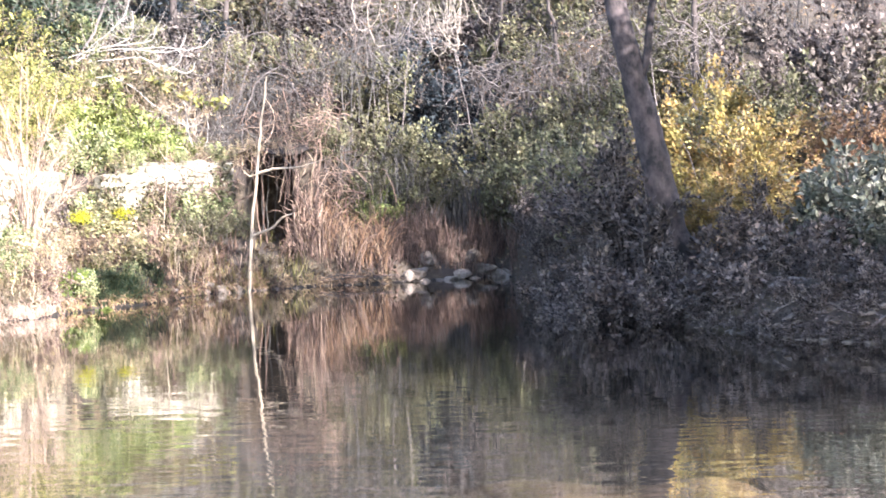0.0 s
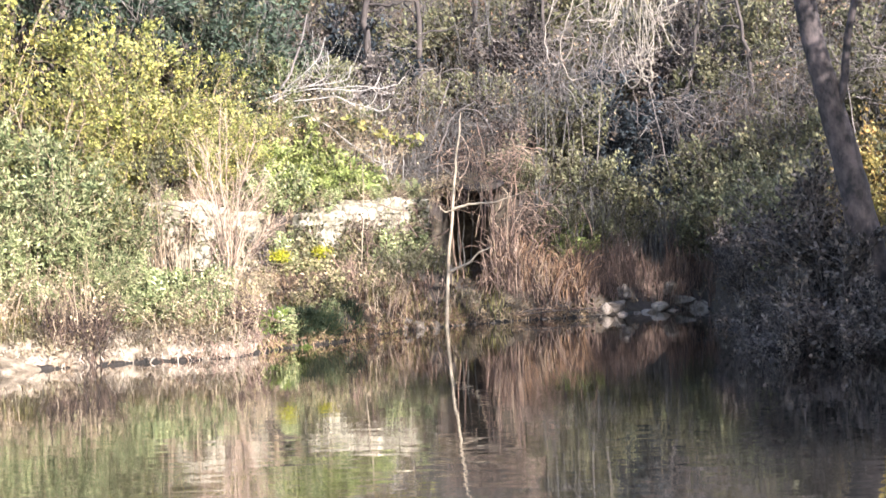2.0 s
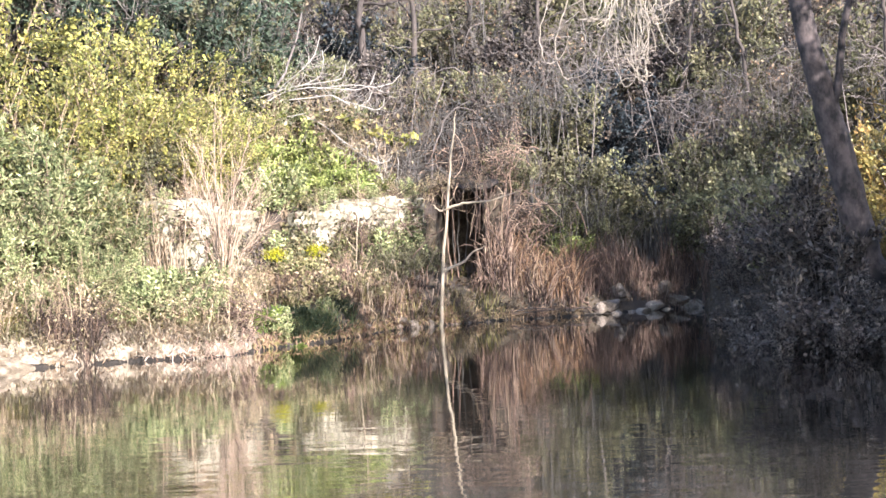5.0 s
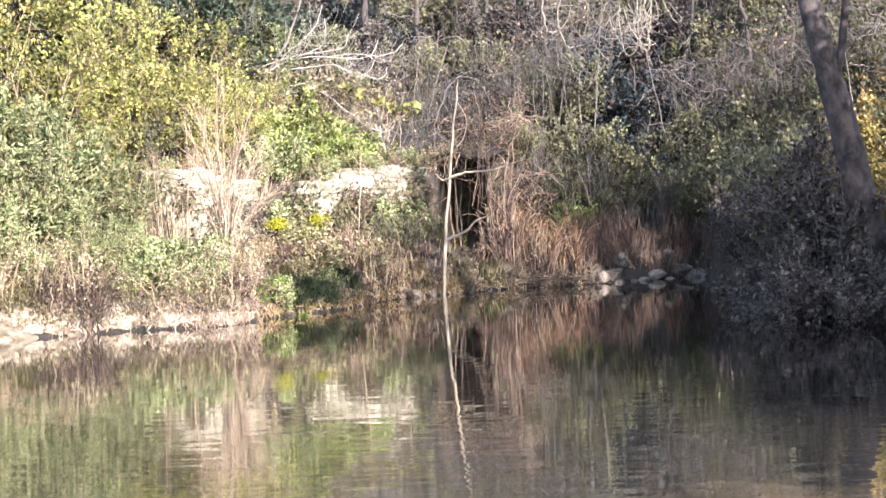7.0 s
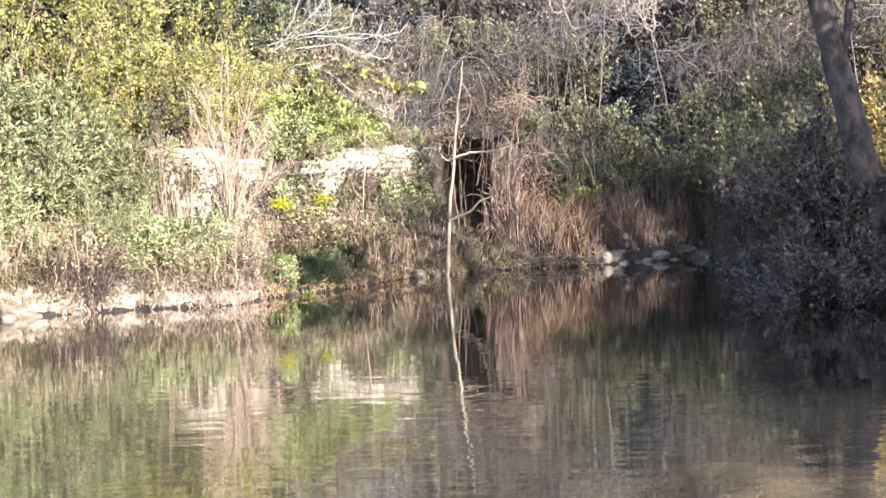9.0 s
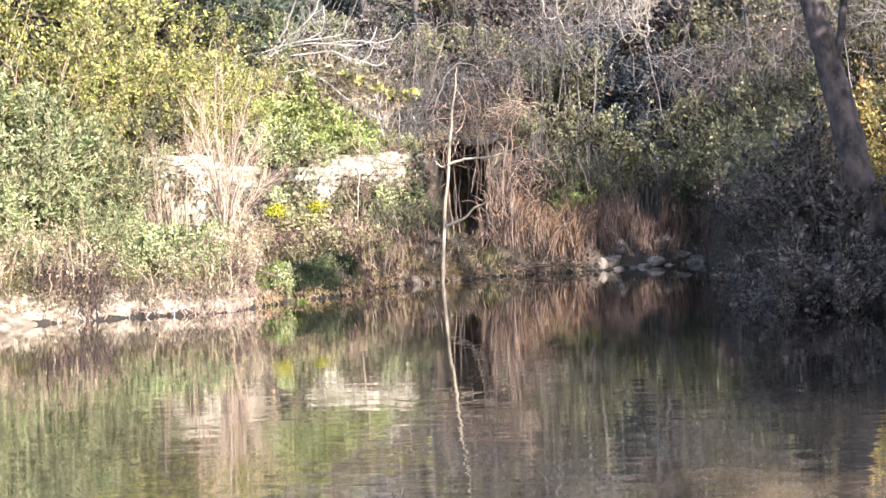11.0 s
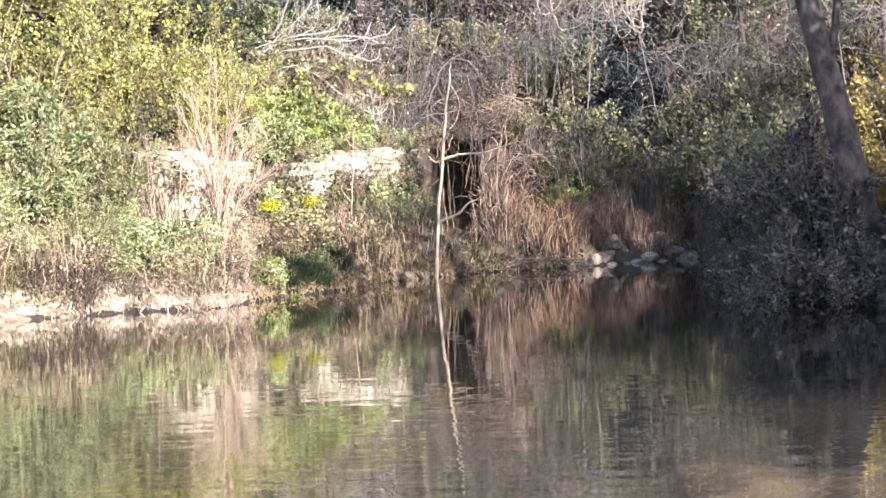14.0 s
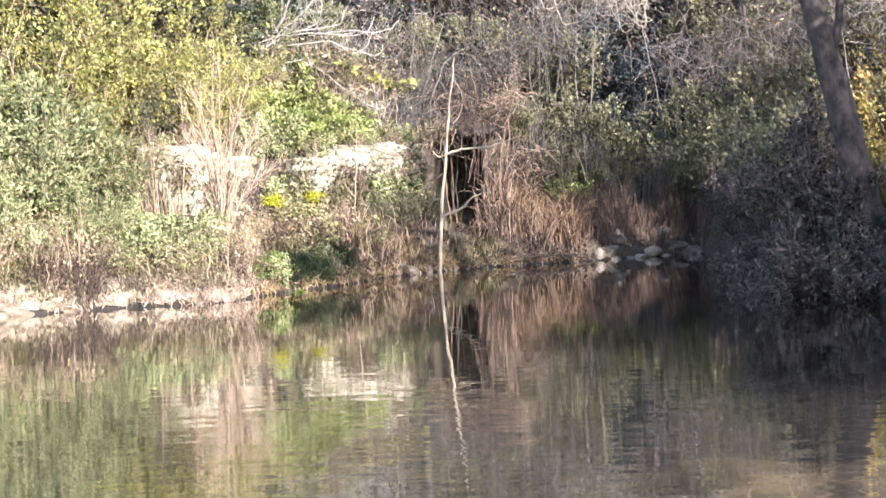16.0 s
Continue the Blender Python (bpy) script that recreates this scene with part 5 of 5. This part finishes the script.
tagged(piece("leaf_litter", raw_mesh("leaf_litter", *leaf_soup(rng, np.stack([lx, ly, lz], 1), 0.055, 0.26, 0.0, (0.2, -0.8, 1.0))), M_MULCH),
       "brown fallen leaves on the muddy bank", "leaves", kind="stuff")
rng = np.random.default_rng(73)
lx = rng.uniform(-12, 7.0, 9000)
ly = shore(lx) + 0.1 + rng.uniform(0, 1, 9000) ** 1.5 * 12
lz = land(lx, ly) + 0.02 + 0.12 * rng.uniform(size=9000) ** 2
keep = lz > 0.03
tagged(piece("leaf_litter", raw_mesh("leaf_litter", *leaf_soup(rng, np.stack([lx, ly, lz], 1)[keep], 0.10, 0.36, 0.0, (0, -0.3, 2.5))), M_LITTER),
       "fallen brown leaves on the slope", "leaves", kind="stuff")



def hanging_straw(seed, label, x0, x1, n, length, material, top=0.34):
    """Dead blades and rootlets that hang down the steep lip of the bank."""
    rng = np.random.default_rng(seed)
    x = rng.uniform(x0, x1, n)
    z = rng.uniform(0.02, top, n) * (0.75 + 0.55 * lump(x, x * 0.3, 3.1, 1.7))
    x = x[lump(x, z, 5.3, 2.1) + 0.6 > rng.uniform(-0.6, 1.2, n)]
    n = len(x)
    z = z[:n]
    y = shore(x) - 0.05 + 0.22 * (z / top) ** 2 - 0.06 * rng.uniform(size=n)
    v, f = leaf_soup(rng, np.stack([x, y, z + length * 0.5], 1), length, 0.07, 1.0, (0.6, -1.4, 0.3))
    return tagged(piece("hanging_straw", raw_mesh("hanging_straw", v, f), material), label, "straw", kind="stuff")


hanging_straw(121, "bleached straw hanging down the lip of the bank", -12.5, -3.6, 700, 0.14, M_PALEGRASS)
hanging_straw(122, "brown rootlets hanging down the lip of the bank", -12.5, -3.6, 700, 0.12, M_LITTER, 0.16)
hanging_straw(123, "olive and brown blades hanging to the water", -3.6, 0.6, 700, 0.13, M_SEDGE, 0.3)
hanging_straw(124, "brown rootlets hanging to the water", -3.6, 3.3, 2200, 0.15, M_LITTER, 0.26)


# ---- things at the waterline ----
def hanging_roots():
    """Washed-out roots that loop from the bank down into the water."""
    rng = np.random.default_rng(81)
    ob = stand(tagged(new("hanging_roots"), "pale washed-out roots looping into the water", "roots"), -3.75, 39.85)
    o = np.array(ob.location)
    for i in range(26):
        x = -4.6 + 1.25 * rng.uniform()
        s = np.array([x, 39.7 + rng.uniform(-0.1, 0.15), rng.uniform(0.22, 0.55)])
        e = np.array([x + rng.uniform(-0.35, 0.45), 39.3 + rng.uniform(-0.12, 0.12), -0.1])
        m = (s + e) / 2 + np.array([rng.uniform(-0.05, 0.15), -0.15, 0.12])
        grown("root", [s, m, (m + e) / 2 + np.array([0.03, -0.03, 0]), e], (0.008, 0.008, 0.007, 0.004), M_DULLCANE, ob, 5, 12, 0.02, i, o)
    return ob


hanging_roots()


def driftwood(seed, x, y, label, n=9):
    rng = np.random.default_rng(seed)
    ob = tagged(new("driftwood"), label, "driftwood", "driftwood along the bank")
    ob.location = (x, y, 0.05)
    for i in range(n):
        a = rng.uniform(-0.5, 0.5)
        c = np.array([rng.uniform(-0.6, 0.6), rng.uniform(-0.1, 0.35), rng.uniform(0.0, 0.18)])
        d = np.array([math.cos(a), math.sin(a) * 0.4, rng.uniform(-0.15, 0.25)]) * rng.uniform(0.25, 0.6)
        grown("branch", [c - d, c + rng.normal(size=3) * 0.05, c + d], (0.012, 0.015, 0.008), M_REED if i % 2 else M_BARK, ob, 5, 8, 0.02, i)
    return ob


driftwood(83, 2.6, 47.3, "dark driftwood among roots at the waterline", 26)
driftwood(84, 1.7, 46.95, "dark driftwood among roots at the waterline", 18)



def hollow_roots():
    """Thin roots and dead stems that hang before the dark hollow."""
    rng = np.random.default_rng(88)
    ob = tagged(new("hollow_roots"), "thin roots hanging before the dark hollow", "roots")
    ob.location = (0.6, 47.6, 2.85)
    for i in range(34):
        x = rng.uniform(-0.75, 1.1)
        s = np.array([x, rng.uniform(-0.2, 0.25), rng.uniform(0.0, 0.3)])
        drop = rng.uniform(0.25, 1.5) * (0.45 if x < 0.1 else 1.0)
        e = s + np.array([rng.normal() * 0.15, -0.1 + rng.normal() * 0.06, -drop])
        grown("root", [s, (s + e) / 2 + rng.normal(size=3) * 0.06, e], (0.012, 0.010, 0.006), M_REED if i % 3 else M_STRAW, ob, 4, 9, 0.012, i)
    return ob


hollow_roots()
vine_tangle(105, "brown dead brambles sunk in the bank", -7.1, 39.75, 0.6, (0.9, 0.3, 0.6), 260, M_DEAD, 0.011, 20)
vine_tangle(106, "brown dead brambles sunk in the bank", -4.0, 40.2, 0.7, (0.7, 0.4, 0.5), 130, M_REED, 0.009, 10)
def wall_ivy(seed, label, x, y, z, sx, sz, n, turn, material):
    """A patch of leaves that clings to the wall's face."""
    rng = np.random.default_rng(seed)
    u, w = rng.normal(size=n) * sx, rng.normal(size=n) * sz
    at = np.stack([u, u * turn - 0.06 - 0.10 * rng.uniform(size=n), w], 1)
    ob = tagged(new("wall_creeper"), label, "creeper", "creepers on the wall")
    ob.location = (x, y, z)
    for i in range(7):
        a, c = rng.normal() * sx, rng.normal() * sx
        grown("runner", [(a, a * turn - 0.08, sz * 1.4), ((a + c) / 2, (a + c) / 2 * turn - 0.11, 0.0), (c, c * turn - 0.08, -sz * 1.4)], (0.008, 0.010, 0.008), M_REED, ob, 5, 10, 0.02, i)
    piece("foliage", raw_mesh("foliage", *leaf_soup(rng, at, 0.09, 0.3, 0.4, (0.1, -1.2, 0.5))), material, ob)
    return ob


for seed, x, y, z, sx, sz, n, turn, mat in ((110, -4.5, 45.05, 2.0, 0.22, 0.34, 500, 0.36, M_OLIVE), (111, -3.95, 45.28, 1.6, 0.2, 0.28, 420, 0.36, M_DARK), (112, -6.2, 44.4, 2.5, 0.25, 0.16, 150, 0.36, M_WEED), (118, -2.5, 46.1, 1.45, 0.35, 0.14, 700, 0.47, M_WEED), (119, -3.0, 45.9, 1.55, 0.2, 0.3, 500, 0.47, M_OLIVE), (120, -2.1, 46.35, 1.6, 0.3, 0.16, 600, 0.47, M_OLIVE),
                                            (113, -2.85, 46.05, 2.1, 0.14, 0.36, 420, 0.47, M_OLIVE), (114, -1.75, 46.55, 2.0, 0.25, 0.22, 520, 0.47, M_WEED), (115, -1.0, 46.9, 1.85, 0.3, 0.25, 560, 0.47, M_GREY), (116, -0.45, 47.15, 2.3, 0.14, 0.3, 320, 0.47, M_OLIVE), (117, -5.3, 44.75, 2.35, 0.18, 0.22, 160, 0.36, M_WEED)):
    wall_ivy(seed, "thin creeper clinging to the stone wall", x, y, z, sx, sz, n, turn, mat)
vine_tangle(103, "dry vines draped over the stone wall", -5.3, 44.25, 2.1, (1.3, 0.12, 0.8), 45, M_REED, 0.009, 10)
vine_tangle(104, "dry vines draped over the stone wall", -1.6, 46.25, 2.15, (1.5, 0.12, 0.6), 110, M_REED, 0.009, 10)
for x, y, z, k in ((-5.8, 44.7, 2.75, 0.55), (-4.5, 45.25, 2.6, 0.5), (-2.4, 46.35, 2.6, 0.6), (-1.3, 46.9, 2.7, 0.5), (-0.5, 47.3, 2.75, 0.6)):
    perch(gr, x, y, z, k)

stick = tagged(new("stick"), "dark crooked stick poking out of the water", "stick")
stick.location = (-0.47, 19.0, -0.24)
grown("stem", [(0, 0, -0.6), (0.01, 0, 0.1), (0.03, 0, 0.2), (0.09, 0, 0.30)], (0.016, 0.015, 0.012, 0.005), M_TRUNK, stick, 6, 12, 0.004, 3)
grown("branch", [(0.02, 0, 0.16), (-0.02, 0, 0.2), (-0.03, 0, 0.26)], (0.009, 0.007, 0.004), M_TRUNK, stick, 5, 8, 0.003, 4)

# ---- rocks ----
def rock_mesh(seed):
    """An angular weathered boulder, about one unit each way."""
    rng = random.Random(seed)
    bm = bmesh.new()
    for _ in range(16):
        v = Vector((rng.gauss(0, 1), rng.gauss(0, 1), rng.gauss(0, 1))).normalized() * rng.uniform(0.40, 0.58)
        bm.verts.new((v.x, v.y, max(v.z, -0.4)))
    hull = bmesh.ops.convex_hull(bm, input=bm.verts)
    bmesh.ops.delete(bm, geom=[g for g in hull["geom_interior"] if isinstance(g, bmesh.types.BMVert)], context="VERTS")
    bmesh.ops.bevel(bm, geom=list(bm.edges), offset=0.035, segments=1, affect="EDGES")
    bmesh.ops.triangulate(bm, faces=bm.faces)
    bmesh.ops.subdivide_edges(bm, edges=bm.edges, cuts=1)
    off = Vector((seed * 3.7, seed * 1.9, seed * 5.3))
    for v in bm.verts:
        v.co *= 1 + noise.noise(v.co * 5.0 + off) * 0.10
    me = bpy.data.meshes.new("rock")
    bm.to_mesh(me)
    bm.free()
    me.materials.append(M_ROCK)
    return me


ROCKS = [rock_mesh(s) for s in range(5)]
PALE_ROCKS = [rock_mesh(s) for s in (7, 11, 13, 9)]
BOULDER = rock_mesh(6)
BOULDER.materials[0] = M_CLAY
for me in PALE_ROCKS:
    me.materials[0] = M_DUSTY


def rock(x, y, sx, sy, sz, turn, lift=0.0):
    ob = new("rock", rnd.choice(ROCKS))
    ob.matrix_basis = pose(x, y, max(on_land(x, y), -0.05) + sz * 0.08 + lift, rnd.uniform(-12, 12), rnd.uniform(-12, 12), turn) @ Matrix.Diagonal((sx, sy, sz, 1))
    return tagged(ob, "grey-brown weathered rock at the waterline", "rock", "rocks along the waterline")


for x, dy, sx, sz in ((3.5, 0.1, 0.3, 0.22), (3.72, 0.15, 0.42, 0.4), (3.98, 0.2, 0.5, 0.46), (4.12, 0.0, 0.36, 0.28), (4.45, 0.1, 0.4, 0.18), (4.8, 0.1, 0.5, 0.24), (5.05, 0.15, 0.5, 0.34), (5.35, 0.1, 0.44, 0.26), (5.6, 0.2, 0.6, 0.42), (5.95, 0.1, 0.6, 0.46), (6.2, 0.05, 0.55, 0.44), (6.45, -0.2, 0.5, 0.4), (5.3, 0.5, 0.5, 0.5), (4.2, 0.5, 0.4, 0.4), (3.1, 0.05, 0.3, 0.2), (2.7, 0.1, 0.3, 0.2), (2.3, 0.05, 0.26, 0.16), (1.9, 0.1, 0.26, 0.18), (1.5, 0.05, 0.3, 0.18), (1.1, 0.05, 0.3, 0.2), (0.7, 0.1, 0.36, 0.25), (0.35, 0.1, 0.4, 0.28), (-0.4, 0.1, 0.3, 0.22), (-0.8, 0.2, 0.34, 0.24), (-1.5, 0.2, 0.3, 0.22)):
    k = 1.25 if x > 3 else 1.0
    ob = rock(x, float(shore(x)) + dy - 0.1, sx * k, sx * 0.8 * k, sz * 0.8 * k, rnd.uniform(0, 360))
    if x > 4.6:
        ob.data = rnd.choice(PALE_ROCKS)
        tagged(ob, "pale weathered rock in the shade of the bank")

for x, sx, sz in ((-0.55, 0.42, 0.26), (-0.2, 0.36, 0.3), (0.32, 0.3, 0.22), (-0.85, 0.3, 0.2)):
    ob = rock(x, float(shore(x)) + 0.02, sx, sx * 0.7, sz, rnd.uniform(0, 360))
    tagged(ob, "dusty brown rock at the foot of the slope")
for x, y, sx, sz in ((-7.85, 38.4, 1.1, 0.5), (-8.6, 38.2, 1.1, 0.5), (-9.5, 38.0, 1.0, 0.45)):
    ob = rock(x, y, sx, sx * 0.7, sz, rnd.uniform(0, 360))
    ob.data = BOULDER
    tagged(ob, "pale sunlit boulder at the edge of the bank")

# stones, clods and bare roots on the shaded muddy bank
bank_rng = random.Random(91)
for i in range(78):
    x = bank_rng.uniform(7.4, 10.2)
    d = -0.02 if i < 26 else 0.08 + 1.6 * bank_rng.random() ** 2.0
    w = bank_rng.uniform(0.09, 0.26)
    ob = rock(x, float(shore(x)) + d, w * 1.5, w, w * bank_rng.uniform(0.4, 0.7), bank_rng.uniform(-25, 25), 0.03 if i < 26 else 0.0)
    tagged(ob, "half-buried muddy stone on the shaded bank", "rock", "stones of the muddy bank")
for i in range(16):
    x = bank_rng.uniform(7.9, 9.9)
    y = float(shore(x)) + 0.25 + 1.3 * bank_rng.random() ** 1.5
    turn, span = bank_rng.uniform(-1.3, -0.5), bank_rng.uniform(0.5, 1.0)
    line = []
    for j in range(5):
        px, py = x + span * (j / 4 - 0.5) * math.cos(turn) + bank_rng.uniform(-0.04, 0.04), y + span * (j / 4 - 0.5) * math.sin(turn)
        line.append((px, py, on_land(px, py) + 0.05 - 0.04 * abs(j - 2) + bank_rng.uniform(-0.01, 0.02)))
    root = piece("tree_root", raw_mesh("tree_root", *limb(line, (0.034, 0.03, 0.026, 0.02, 0.009), 7, 14, 0.01, i)), M_DRYROOT, smooth=True)
    tagged(root, "bare grey root crossing the muddy bank", "root", "bare roots of the bank")
for i in range(26):
    x = 7.45 + 2.3 * i / 25
    repeat(sw, x, float(shore(x)) + bank_rng.uniform(0.12, 0.75), bank_rng.uniform(0.22, 0.5), bank_rng.uniform(0, 360))
    repeat(sw, x + 0.05, float(shore(x + 0.05)) + bank_rng.uniform(-0.02, 0.06), bank_rng.uniform(0.2, 0.42), bank_rng.uniform(0, 360))
for x, y, k in ((6.5, 46.0, 0.4), (6.55, 46.9, 0.45), (6.42, 45.0, 0.35), (6.6, 44.6, 0.4)):
    repeat(db, x, y, k, bank_rng.uniform(0, 360))
